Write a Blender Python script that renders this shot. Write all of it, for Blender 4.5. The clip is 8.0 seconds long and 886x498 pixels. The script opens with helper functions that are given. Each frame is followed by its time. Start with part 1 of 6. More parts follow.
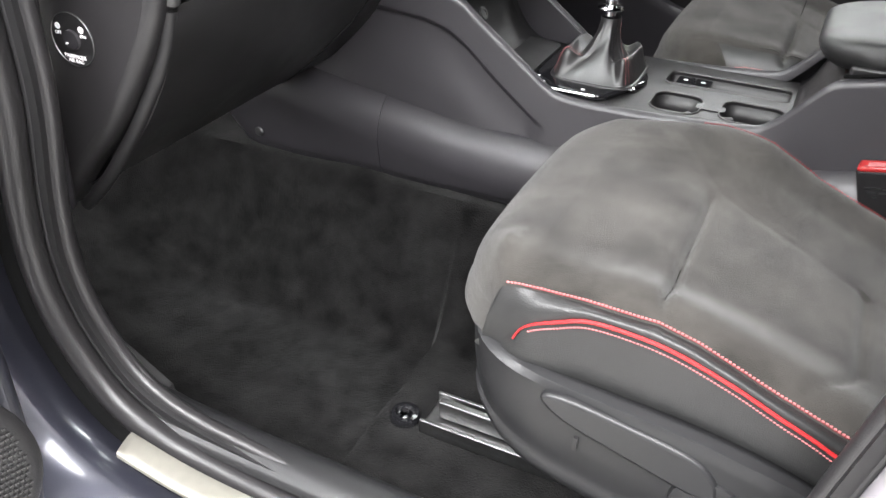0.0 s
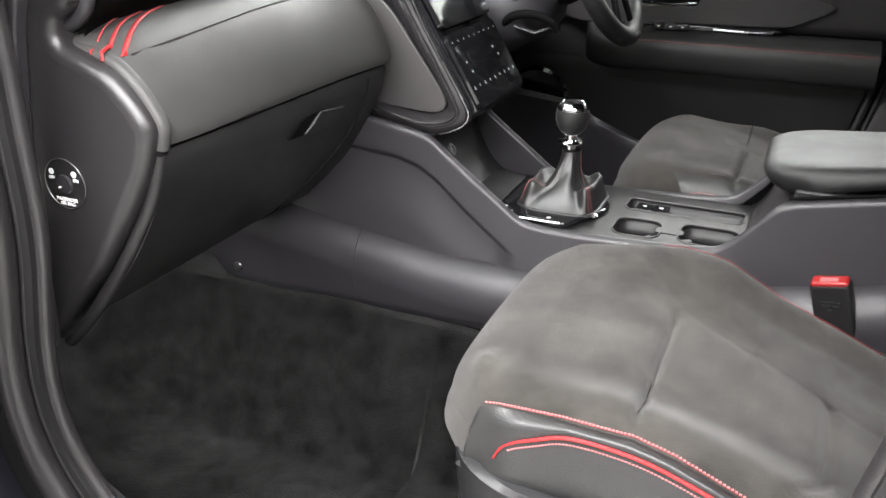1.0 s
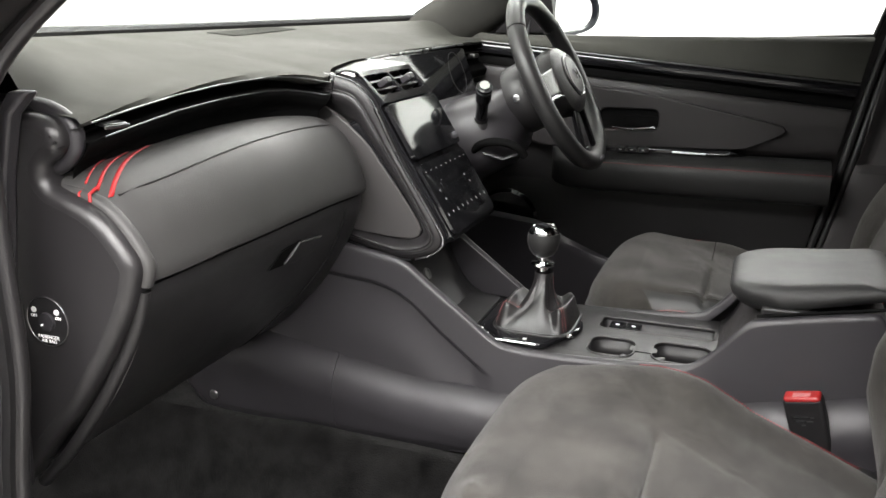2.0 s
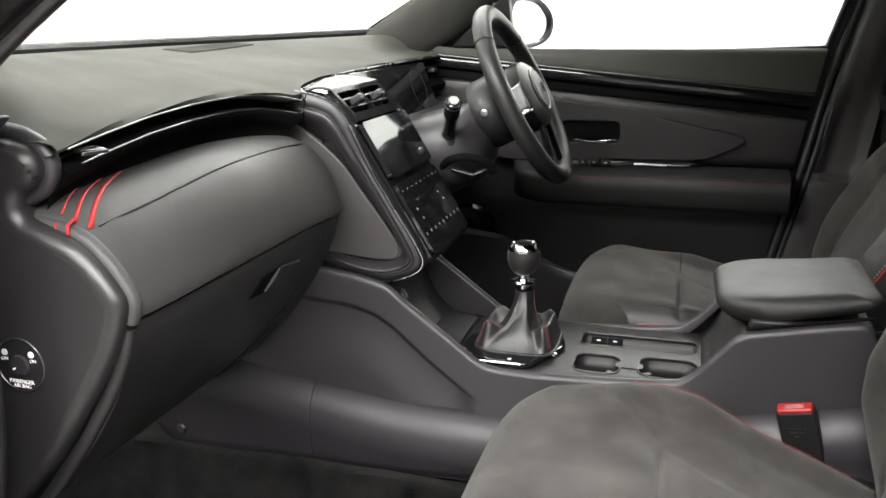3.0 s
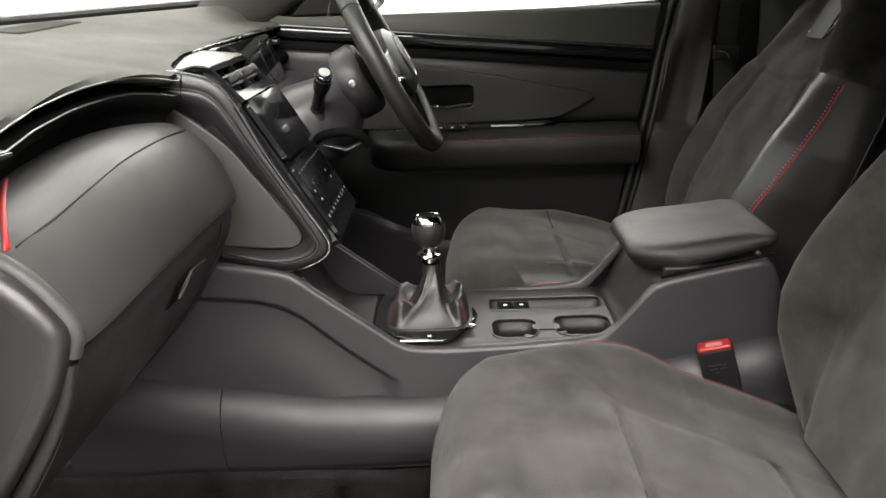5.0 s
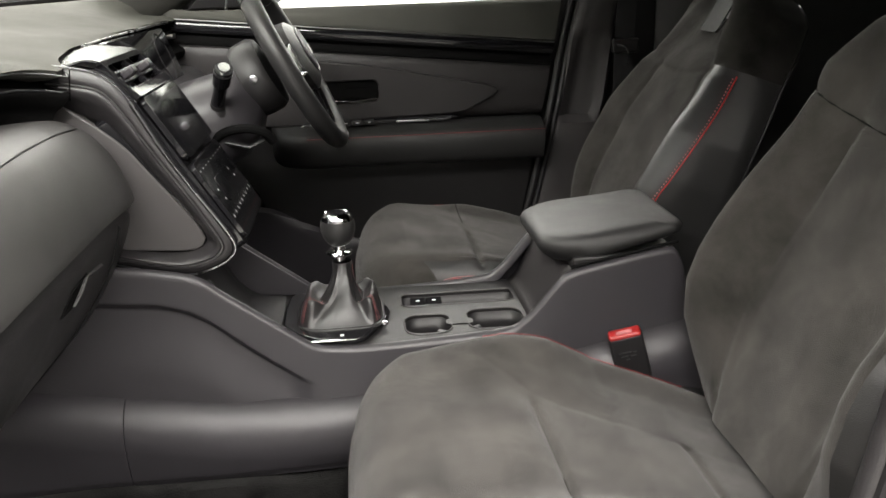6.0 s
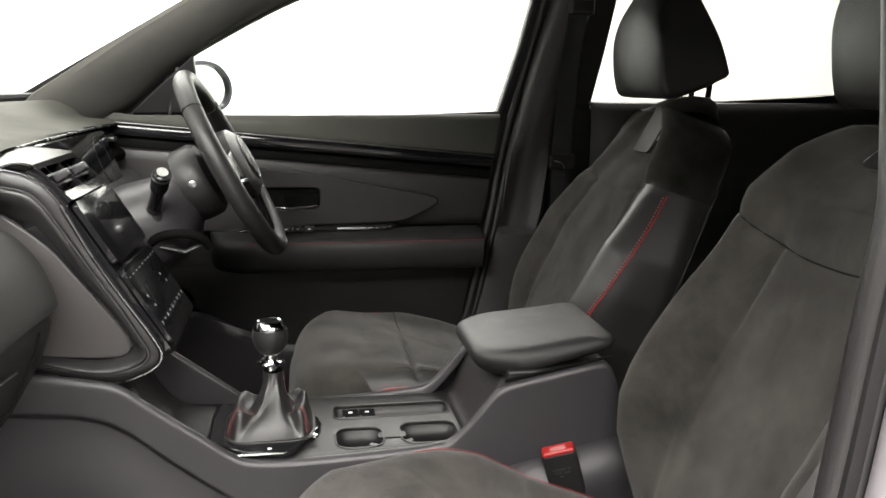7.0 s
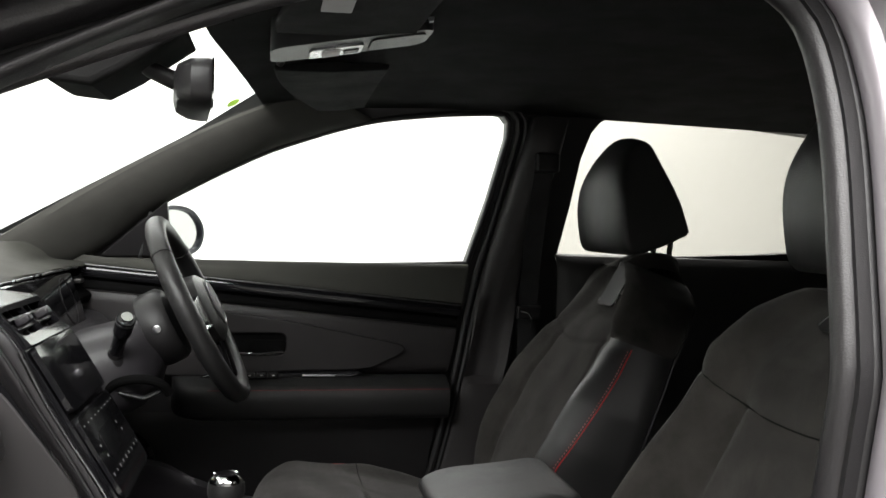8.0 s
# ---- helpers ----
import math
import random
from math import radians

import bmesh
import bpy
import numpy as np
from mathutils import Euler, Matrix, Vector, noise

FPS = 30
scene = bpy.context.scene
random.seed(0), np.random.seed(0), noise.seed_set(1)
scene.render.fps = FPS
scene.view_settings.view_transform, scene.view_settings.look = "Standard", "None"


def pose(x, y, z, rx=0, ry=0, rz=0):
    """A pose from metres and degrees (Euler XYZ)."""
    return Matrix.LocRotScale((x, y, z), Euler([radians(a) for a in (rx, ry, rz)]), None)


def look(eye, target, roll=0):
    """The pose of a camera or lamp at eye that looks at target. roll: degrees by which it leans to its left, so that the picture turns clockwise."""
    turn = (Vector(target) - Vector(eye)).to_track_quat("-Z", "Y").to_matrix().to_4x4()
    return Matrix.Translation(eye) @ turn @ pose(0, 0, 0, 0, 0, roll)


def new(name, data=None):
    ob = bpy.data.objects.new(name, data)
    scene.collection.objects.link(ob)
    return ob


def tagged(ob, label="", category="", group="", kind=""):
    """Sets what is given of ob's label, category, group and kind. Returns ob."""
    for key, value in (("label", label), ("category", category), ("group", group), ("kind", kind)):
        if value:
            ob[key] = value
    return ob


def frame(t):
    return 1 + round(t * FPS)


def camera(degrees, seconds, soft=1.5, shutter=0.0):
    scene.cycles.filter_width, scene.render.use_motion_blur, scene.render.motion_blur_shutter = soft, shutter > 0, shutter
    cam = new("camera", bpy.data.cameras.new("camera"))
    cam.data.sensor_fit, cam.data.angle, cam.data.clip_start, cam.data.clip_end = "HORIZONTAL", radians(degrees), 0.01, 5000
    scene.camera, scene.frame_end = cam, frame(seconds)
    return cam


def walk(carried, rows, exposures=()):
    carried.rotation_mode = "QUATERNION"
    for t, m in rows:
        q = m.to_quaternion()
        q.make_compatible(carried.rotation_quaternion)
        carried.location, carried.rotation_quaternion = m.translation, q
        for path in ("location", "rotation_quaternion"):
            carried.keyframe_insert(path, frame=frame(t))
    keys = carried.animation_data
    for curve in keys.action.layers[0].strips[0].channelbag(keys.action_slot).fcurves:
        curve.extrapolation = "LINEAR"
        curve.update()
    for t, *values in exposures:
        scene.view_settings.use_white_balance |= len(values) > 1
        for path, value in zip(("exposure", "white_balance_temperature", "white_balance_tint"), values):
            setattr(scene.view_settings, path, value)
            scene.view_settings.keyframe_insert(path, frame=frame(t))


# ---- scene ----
cam = camera(55.8, 8.0)
PATH = [
    (0, (0.402, -1.201, 1.191), (-0.311, 0.319, 0.106), 1.3),
    (0.5, (0.41, -1.223, 1.194), (-0.312, 0.385, 0.248), 1.1),
    (1, (0.412, -1.236, 1.204), (-0.305, 0.446, 0.393), 0.5),
    (1.5, (0.409, -1.249, 1.216), (-0.3, 0.495, 0.542), 0.2),
    (2, (0.407, -1.253, 1.227), (-0.278, 0.541, 0.669), -0.1),
    (2.2, (0.401, -1.249, 1.232), (-0.264, 0.561, 0.702), -0.1),
    (3.5, (0.261, -1.236, 1.229), (-0.155, 0.645, 0.691), -0.4),
    (4, (0.205, -1.224, 1.228), (-0.075, 0.684, 0.698), -0.4),
    (4.2, (0.188, -1.223, 1.231), (-0.043, 0.692, 0.702), -0.7),
    (5.5, (0.134, -1.206, 1.227), (0.216, 0.682, 0.574), -2.4),
    (6, (0.137, -1.2, 1.224), (0.324, 0.689, 0.597), -1.8),
    (6.5, (0.143, -1.198, 1.23), (0.415, 0.71, 0.698), -0.8),
    (7, (0.151, -1.197, 1.234), (0.48, 0.737, 0.844), 0.4),
    (7.5, (0.152, -1.198, 1.239), (0.526, 0.753, 1.013), 1.4),
    (8, (0.154, -1.203, 1.248), (0.555, 0.755, 1.197), 1.8),
]
EXPOSURES = [(0.0, 0.70, 6300, 10), (1.0, 0.68, 6400, 10), (2.0, 0.29, 6550, 10), (3.5, 0.18, 6550, 10), (6.0, 0.17, 6800, 10), (7.0, 0.23, 6750, 10), (7.5, -0.12, 6550, 10), (8.0, -0.62, 6500, 10)]
walk(cam, [(t, look(eye, target, roll)) for t, eye, target, roll in PATH], EXPOSURES)

# ---------------------------------------------------------------- world and light
world = bpy.data.worlds.new("studio_air")
scene.world = world
world.use_nodes = True
world.node_tree.nodes["Background"].inputs[0].default_value = (1.0, 0.98, 0.95, 1)
world.node_tree.nodes["Background"].inputs[1].default_value = 0.05


def lamp(name, x, y, z, rx, ry, sx, sy, watts, colour=(1.0, 0.978, 0.966)):
    data = bpy.data.lights.new(name, "AREA")
    data.shape, data.size, data.size_y, data.energy, data.color = "RECTANGLE", sx, sy, watts, colour
    ob = new(name, data)
    ob.matrix_world = pose(x, y, z, rx, ry, 0)
    return tagged(ob, "bright rectangular studio softbox under the ceiling", "studio light", "ceiling softboxes")


# softboxes of the photo booth, those over the open door tilted towards the car
lamp("ceiling_softbox", 0.1, -3.15, 3.25, 45, 0, 6.0, 0.9, 400)
lamp("ceiling_softbox", 0.4, -2.15, 3.50, 0, 0, 5.5, 0.7, 370)
lamp("ceiling_softbox", 0.4, 1.9, 3.50, 0, 0, 5.5, 0.9, 160)
lamp("ceiling_softbox", -2.3, 0.0, 3.50, 0, 0, 0.8, 3.0, 38)
lamp("ceiling_softbox", 0.4, 4.3, 3.55, 0, 0, 7.0, 0.8, 520)
lamp("ceiling_softbox", -4.6, 0.0, 3.55, 0, 0, 0.8, 5.0, 100)

# ---------------------------------------------------------------- materials


def material(name, colour, rough=0.5, metal=0.0, grain=0.0, grain_scale=400.0, mottle=0.0, mottle_scale=12.0,
             sheen=0.0, coat=0.0, spec=0.5, detail=3.0, twist=0.0):
    """A surface with fine relief (grain) and broad variation (mottle) in object space."""
    m = bpy.data.materials.new(name)
    m.use_nodes = True
    nt = m.node_tree
    b = nt.nodes["Principled BSDF"]
    b.inputs["Base Color"].default_value = (*colour, 1)
    b.inputs["Roughness"].default_value = rough
    b.inputs["Metallic"].default_value = metal
    b.inputs["Specular IOR Level"].default_value = spec
    b.inputs["Sheen Weight"].default_value = sheen
    b.inputs["Coat Weight"].default_value = coat
    b.inputs["Coat Roughness"].default_value = 0.06
    co = nt.nodes.new("ShaderNodeTexCoord")
    if mottle:
        n = nt.nodes.new("ShaderNodeTexNoise")
        n.inputs["Scale"].default_value, n.inputs["Detail"].default_value = mottle_scale, detail
        n.inputs["Roughness"].default_value = 0.6
        nt.links.new(co.outputs["Object"], n.inputs["Vector"])
        r = nt.nodes.new("ShaderNodeMapRange")
        r.inputs["From Min"].default_value, r.inputs["From Max"].default_value = 0.3, 0.7
        r.inputs["To Min"].default_value, r.inputs["To Max"].default_value = 1 - mottle, 1 + mottle
        n.inputs["Distortion"].default_value = twist
        nt.links.new(n.outputs["Fac"], r.inputs["Value"])
        mix = nt.nodes.new("ShaderNodeVectorMath")
        mix.operation = "SCALE"
        mix.inputs[0].default_value = colour
        nt.links.new(r.outputs["Result"], mix.inputs["Scale"])
        nt.links.new(mix.outputs["Vector"], b.inputs["Base Color"])
        rr = nt.nodes.new("ShaderNodeMapRange")
        rr.inputs["From Min"].default_value, rr.inputs["From Max"].default_value = 0.3, 0.7
        rr.inputs["To Min"].default_value, rr.inputs["To Max"].default_value = min(1, rough * 1.12), rough * 0.88
        nt.links.new(n.outputs["Fac"], rr.inputs["Value"])
        nt.links.new(rr.outputs["Result"], b.inputs["Roughness"])
    if grain:
        g = nt.nodes.new("ShaderNodeTexNoise")
        g.inputs["Scale"].default_value, g.inputs["Detail"].default_value = grain_scale, 2.0
        nt.links.new(co.outputs["Object"], g.inputs["Vector"])
        bump = nt.nodes.new("ShaderNodeBump")
        bump.inputs["Strength"].default_value, bump.inputs["Distance"].default_value = grain, 0.002
        nt.links.new(g.outputs["Fac"], bump.inputs["Height"])
        nt.links.new(bump.outputs["Normal"], b.inputs["Normal"])
    return m


def glass(name, colour, rough=0.0):
    m = bpy.data.materials.new(name)
    m.use_nodes = True
    nt = m.node_tree
    nt.nodes.remove(nt.nodes["Principled BSDF"])
    out = nt.nodes["Material Output"]
    tr, gl, fr, mix = (nt.nodes.new(k) for k in ("ShaderNodeBsdfTransparent", "ShaderNodeBsdfGlossy", "ShaderNodeLayerWeight", "ShaderNodeMixShader"))
    tr.inputs["Color"].default_value = (*colour, 1)
    gl.inputs["Roughness"].default_value = rough
    pw, sc = nt.nodes.new("ShaderNodeMath"), nt.nodes.new("ShaderNodeMath")
    pw.operation, sc.operation = "POWER", "MULTIPLY_ADD"
    pw.inputs[1].default_value, sc.inputs[1].default_value, sc.inputs[2].default_value = 5.0, 0.35, 0.02
    nt.links.new(fr.outputs["Facing"], pw.inputs[0])
    nt.links.new(pw.outputs[0], sc.inputs[0])
    nt.links.new(sc.outputs[0], mix.inputs[0])
    nt.links.new(tr.outputs[0], mix.inputs[1])
    nt.links.new(gl.outputs[0], mix.inputs[2])
    nt.links.new(mix.outputs[0], out.inputs["Surface"])
    return m


PLASTIC = material("grained_charcoal_plastic", (0.0255, 0.0240, 0.0268), 0.38, grain=0.2, grain_scale=1100, mottle=0.07, mottle_scale=9, spec=0.5)
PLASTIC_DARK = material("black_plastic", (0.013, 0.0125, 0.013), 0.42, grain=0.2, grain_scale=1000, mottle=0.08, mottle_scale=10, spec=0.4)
DASHTOP = material("matt_dash_top_skin", (0.060, 0.061, 0.054), 0.75, grain=0.3, grain_scale=900, mottle=0.06, mottle_scale=7, spec=0.10)
SEAT_PLASTIC = material("satin_black_plastic", (0.0135, 0.0135, 0.0142), 0.38, grain=0.15, grain_scale=1100, mottle=0.07, mottle_scale=9, spec=0.38)
SOFT = material("soft_touch_dash_skin", (0.036, 0.0352, 0.0345), 0.52, grain=0.22, grain_scale=900, mottle=0.06, mottle_scale=7, spec=0.45)
LEATHER = material("black_leather", (0.0150, 0.0150, 0.0150), 0.42, grain=0.25, grain_scale=700, mottle=0.1, mottle_scale=14, spec=0.5)
SUEDE = material("grey_suede", (0.0305, 0.0286, 0.0258), 0.95, grain=0.5, grain_scale=900, mottle=0.46, mottle_scale=13, sheen=0.11, detail=9, spec=0.08, twist=0.25)
CARPET = material("black_carpet", (0.0066, 0.0064, 0.0063), 1.0, grain=1.0, grain_scale=420, mottle=0.75, mottle_scale=24, sheen=0.05, detail=12, spec=0.05)
LINING = material("black_headlining", (0.010, 0.010, 0.010), 0.95, grain=0.4, grain_scale=700, mottle=0.1, spec=0.1)
GLOSS = material("piano_black", (0.008, 0.008, 0.009), 0.07, spec=0.6, mottle=0.15, mottle_scale=5)
CHROME = material("bright_chrome", (0.75, 0.75, 0.76), 0.07, 1.0, mottle=0.03)
SATIN = material("satin_silver", (0.50, 0.50, 0.52), 0.28, 1.0, mottle=0.04)
SCUFF_METAL = material("cream_brushed_sill_metal", (0.50, 0.48, 0.42), 0.42, 0.85, mottle=0.08, mottle_scale=25)
BUTTON = material("red_button_plastic", (0.26, 0.012, 0.012), 0.35, mottle=0.08, mottle_scale=60)
ARM_SKIN = material("matt_black_armrest_skin", (0.0155, 0.0155, 0.0155), 0.45, grain=0.3, grain_scale=800, mottle=0.1, mottle_scale=14, spec=0.42)
BOOT = material("supple_black_boot_leather", (0.0120, 0.0115, 0.0118), 0.40, grain=0.10, grain_scale=1400, mottle=0.15, mottle_scale=25, spec=0.5)
# pillar trim tone with the light from the windscreen mixed in
PILLAR_LIT = material("window_lit_pillar_grey", (0.066, 0.066, 0.060), 0.92, grain=0.4, grain_scale=1200, mottle=0.08, mottle_scale=9, spec=0.08)
END_SKIN = material("dark_grained_end_panel", (0.0170, 0.0160, 0.0168), 0.34, grain=0.18, grain_scale=1100, mottle=0.08, mottle_scale=9, spec=0.5)
BAND_SKIN = material("black_padded_band_skin", (0.0170, 0.0160, 0.0168), 0.36, grain=0.2, grain_scale=1000, mottle=0.08, mottle_scale=9, spec=0.45)
PANEL = material("satin_grey_panel", (0.043, 0.0405, 0.0405), 0.5, grain=0.2, grain_scale=1000, mottle=0.08, mottle_scale=9, spec=0.45)
DOOR_SKIN = material("dark_grained_door_skin", (0.0205, 0.0188, 0.0192), 0.42, grain=0.25, grain_scale=1000, mottle=0.08, mottle_scale=9, spec=0.4)
STEEL = material("dull_steel", (0.20, 0.20, 0.20), 0.4, 1.0, mottle=0.2, mottle_scale=30)
SEALING = material("satin_seal_rubber", (0.0175, 0.0165, 0.0172), 0.33, grain=0.15, grain_scale=600, mottle=0.12, spec=0.5)
SATIN_BLACK = material("satin_piano_black", (0.008, 0.008, 0.0085), 0.24, spec=0.35, mottle=0.15, mottle_scale=5)
GRILLE = material("matt_speaker_cloth", (0.036, 0.037, 0.033), 0.9, grain=0.4, grain_scale=1500, mottle=0.05, spec=0.04)
VISOR = material("dark_visor_fabric", (0.012, 0.012, 0.0118), 0.9, grain=0.3, grain_scale=900, mottle=0.08, spec=0.1)
FAINT = material("grey_print", (0.34, 0.34, 0.34), 0.6, mottle=0.05)
# near-black for matt plastic, and for shade painted into recesses
SLOT = material("matt_black_and_recess_shade", (0.005, 0.005, 0.005), 0.85, grain=0.2, mottle=0.1, spec=0.03)
MAROON = material("dark_red_edging", (0.13, 0.010, 0.013), 0.6, grain=0.3, grain_scale=900, mottle=0.1)
RUBBER = material("black_rubber_seal", (0.020, 0.0195, 0.020), 0.42, grain=0.15, grain_scale=600, mottle=0.1, spec=0.4)
RED = material("red_piping", (0.35, 0.011, 0.013), 0.5, grain=0.3, grain_scale=900, mottle=0.08, mottle_scale=40)
THREAD = material("pale_red_thread", (0.36, 0.12, 0.12), 0.7, mottle=0.15, mottle_scale=60)
PRINT = material("white_print", (0.75, 0.75, 0.75), 0.6, mottle=0.03)
PAINT = material("dark_blue_metallic_paint", (0.034, 0.035, 0.048), 0.32, 0.5, coat=1.0, mottle=0.1, mottle_scale=900, spec=0.3)
PAINT.node_tree.nodes["Principled BSDF"].inputs["Coat Roughness"].default_value = 0.13
SEAMLINE = material("dark_sewn_crease", (0.010, 0.010, 0.0095), 0.9, mottle=0.2, mottle_scale=60, spec=0.05)
# pale tone that paints studio reflections onto the rear of the doorway
LIT_LILAC = material("studio_lit_lilac", (0.30, 0.28, 0.30), 0.35, 0.4, coat=0.6, mottle=0.05)
WEB = material("black_belt_webbing", (0.020, 0.020, 0.021), 0.8, grain=0.6, grain_scale=900, mottle=0.1)
# grey chosen to weaken the fill light from behind the camera
FILL_CUT_WALL = material("fill_cutting_grey", (0.30, 0.30, 0.30), 0.9, mottle=0.05, mottle_scale=1.2)
WHITE = material("white_studio_paint", (0.86, 0.86, 0.84), 0.9, mottle=0.015, mottle_scale=1.2)
FLOORING = material("pale_studio_floor", (0.40, 0.395, 0.38), 0.6, mottle=0.06, mottle_scale=3, grain=0.1)
GLASS = glass("clear_glass", (0.90, 0.93, 0.92))
TINT = glass("privacy_glass", (0.70, 0.70, 0.675))
MIRROR = material("mirror_silver", (0.9, 0.9, 0.9), 0.01, 1.0, mottle=0.01)
STICKER = glass("yellow_green_film", (0.50, 0.66, 0.12), 0.3)

# ---------------------------------------------------------------- mesh helpers


def part(name, data, mat, parent=None, label="", bevel=0.0, solid=0.0, smooth=True, offset=0.0, sharp=35):
    """Links vertices and faces as one mesh object, under a thing where one is given."""
    me = bpy.data.meshes.new(name)
    me.from_pydata([tuple(v) for v in data[0]], [], [tuple(f) for f in data[1]])
    bm = bmesh.new()
    bm.from_mesh(me)
    bmesh.ops.remove_doubles(bm, verts=bm.verts, dist=1e-6)
    bmesh.ops.recalc_face_normals(bm, faces=bm.faces)
    bm.to_mesh(me)
    bm.free()
    me.materials.append(mat)
    ob = new(name, me)
    if smooth:
        me.set_sharp_from_angle(angle=radians(sharp))
        for p in me.polygons:
            p.use_smooth = True
    if solid:
        md = ob.modifiers.new("thickness", "SOLIDIFY")
        md.thickness, md.offset = solid, offset
    if bevel:
        md = ob.modifiers.new("bevel", "BEVEL")
        md.width, md.segments, md.limit_method, md.angle_limit = bevel, 3, "ANGLE", radians(40)
        md.harden_normals = False
    if parent:
        ob.parent = parent
    if label:
        tagged(ob, label)
    return ob


def thing(name, label, category, at=(0, 0, 0), group="", kind=""):
    return tagged(new(name), label, category, group, kind)


def join(*datas):
    vs, fs = [], []
    for v, f in datas:
        n = len(vs)
        vs += [tuple(p) for p in v]
        fs += [tuple(i + n for i in g) for g in f]
    return vs, fs


def moved(data, m):
    return [tuple(m @ Vector(v)) for v in data[0]], data[1]


def mirrored(data):
    return [(x, -y, z) for x, y, z in data[0]], [tuple(reversed(f)) for f in data[1]]


def smooth_line(points, n, closed=False):
    """Catmull-Rom through the points, evenly spread by arc length."""
    p = np.array(points, float)
    k = len(p)
    if closed:
        ext = np.vstack([p[-1], p, p[0], p[1]])
    else:
        ext = np.vstack([2 * p[0] - p[1], p, 2 * p[-1] - p[-2]])
    out = []
    for i in range(k if closed else k - 1):
        a, b, c, d = ext[i:i + 4]
        for s in np.linspace(0, 1, 16, endpoint=False):
            out.append(0.5 * (2 * b + (c - a) * s + (2 * a - 5 * b + 4 * c - d) * s * s + (3 * b - a - 3 * c + d) * s ** 3))
    out.append(p[0] if closed else p[-1])
    out = np.array(out)
    dist = np.concatenate([[0], np.cumsum(np.linalg.norm(np.diff(out, axis=0), axis=1))])
    at = np.linspace(0, dist[-1], n + 1 if closed else n)
    res = np.stack([np.interp(at, dist, out[:, c]) for c in range(out.shape[1])], 1)
    return res[:-1] if closed else res


def lattice(rows, ring=False, caps=False, loop=False):
    """Faces over rows of points; ring: each row closes; loop: the rows close; caps: ends are filled."""
    n, m = len(rows), len(rows[0])
    vs = [tuple(p) for r in rows for p in r]
    fs = []
    for i in range(n if loop else n - 1):
        for j in range(m if ring else m - 1):
            a, b = i * m + j, i * m + (j + 1) % m
            k = ((i + 1) % n) * m
            fs.append((a, b, k + (j + 1) % m, k + j))
    if caps:
        fs.append(tuple(range(m))[::-1])
        fs.append(tuple((n - 1) * m + j for j in range(m)))
    return vs, fs


def skin(profiles, n, m):
    """A smooth surface through control profiles (each a list of points), n rows by m points."""
    fine = [smooth_line(p, m) for p in profiles]
    cols = [smooth_line([f[j] for f in fine], n) for j in range(m)]
    return [[cols[j][i] for j in range(m)] for i in range(n)]


def shell(rows, depth):
    """A lattice with thickness: the back is the front moved by depth (a vector)."""
    d = np.array(depth, float)
    ring = [list(map(tuple, r)) + [tuple(np.array(p) + d) for p in reversed(list(r))] for r in rows]
    return lattice(ring, ring=True, caps=True)


def sweep(path, radius, n=10, closed=False, flat=1.0, up=(0, 0, 1), squash=None):
    """A tube along a path; flat scales it along the second axis; radius may be a list."""
    p = [Vector(q) for q in path]
    k = len(p)
    rows = []
    side = None
    for i in range(k):
        a, b = (p[i - 1], p[(i + 1) % k]) if closed else (p[max(0, i - 1)], p[min(k - 1, i + 1)])
        t = (b - a).normalized()
        s = t.cross(Vector(up))
        if s.length < 1e-4:
            s = t.cross(Vector((0, 1, 0)))
        s.normalize()
        u = s.cross(t).normalized()
        r = radius[i] if isinstance(radius, (list, tuple, np.ndarray)) else radius
        rows.append([p[i] + s * (r * math.cos(2 * math.pi * j / n)) + u * (r * flat * math.sin(2 * math.pi * j / n)) for j in range(n)])
    return lattice(rows, ring=True, caps=not closed, loop=closed)


def plate(outer, holes, at, depth):
    """A plate with holes from loops of (a, b); at(a, b, w) places it, w from 0 to depth."""
    bm = bmesh.new()
    edges = []
    for loop in [outer] + list(holes):
        vs = [bm.verts.new((a, b, 0)) for a, b in loop]
        edges += [bm.edges.new((vs[i], vs[(i + 1) % len(vs)])) for i in range(len(vs))]
    bmesh.ops.triangle_fill(bm, use_beauty=True, use_dissolve=False, edges=edges)
    bm.verts.index_update()
    flat = [(v.co.x, v.co.y) for v in bm.verts]
    tri = [tuple(v.index for v in f.verts) for f in bm.faces]
    rim = [tuple(v.index for v in e.verts) for e in bm.edges if len(e.link_faces) == 1]
    bm.free()
    n = len(flat)
    vs = [at(a, b, 0) for a, b in flat] + [at(a, b, depth) for a, b in flat]
    fs = tri + [tuple(i + n for i in reversed(f)) for f in tri] + [(i, j, j + n, i + n) for i, j in rim]
    return vs, fs


def block(x0, x1, y0, y1, z0, z1):
    v = [(x, y, z) for x in (x0, x1) for y in (y0, y1) for z in (z0, z1)]
    return v, [(0, 1, 3, 2), (4, 6, 7, 5), (0, 4, 5, 1), (2, 3, 7, 6), (0, 2, 6, 4), (1, 5, 7, 3)]


def turned(profile, n=24, axis="z"):
    """A solid of revolution from (radius, height) pairs."""
    rows = []
    for r, hgt in profile:
        r = max(r, 1e-5)
        rows.append([(r * math.cos(2 * math.pi * j / n), r * math.sin(2 * math.pi * j / n), hgt) for j in range(n)])
    return lattice(rows, ring=True, caps=True)


def rounded(x0, x1, y0, y1, r, n=6):
    """A rounded rectangle as a loop of (a, b)."""
    out = []
    for cx, cy, a0 in ((x1 - r, y1 - r, 0), (x0 + r, y1 - r, 90), (x0 + r, y0 + r, 180), (x1 - r, y0 + r, 270)):
        for i in range(n + 1):
            a = radians(a0 + 90 * i / n)
            out.append((cx + r * math.cos(a), cy + r * math.sin(a)))
    return out


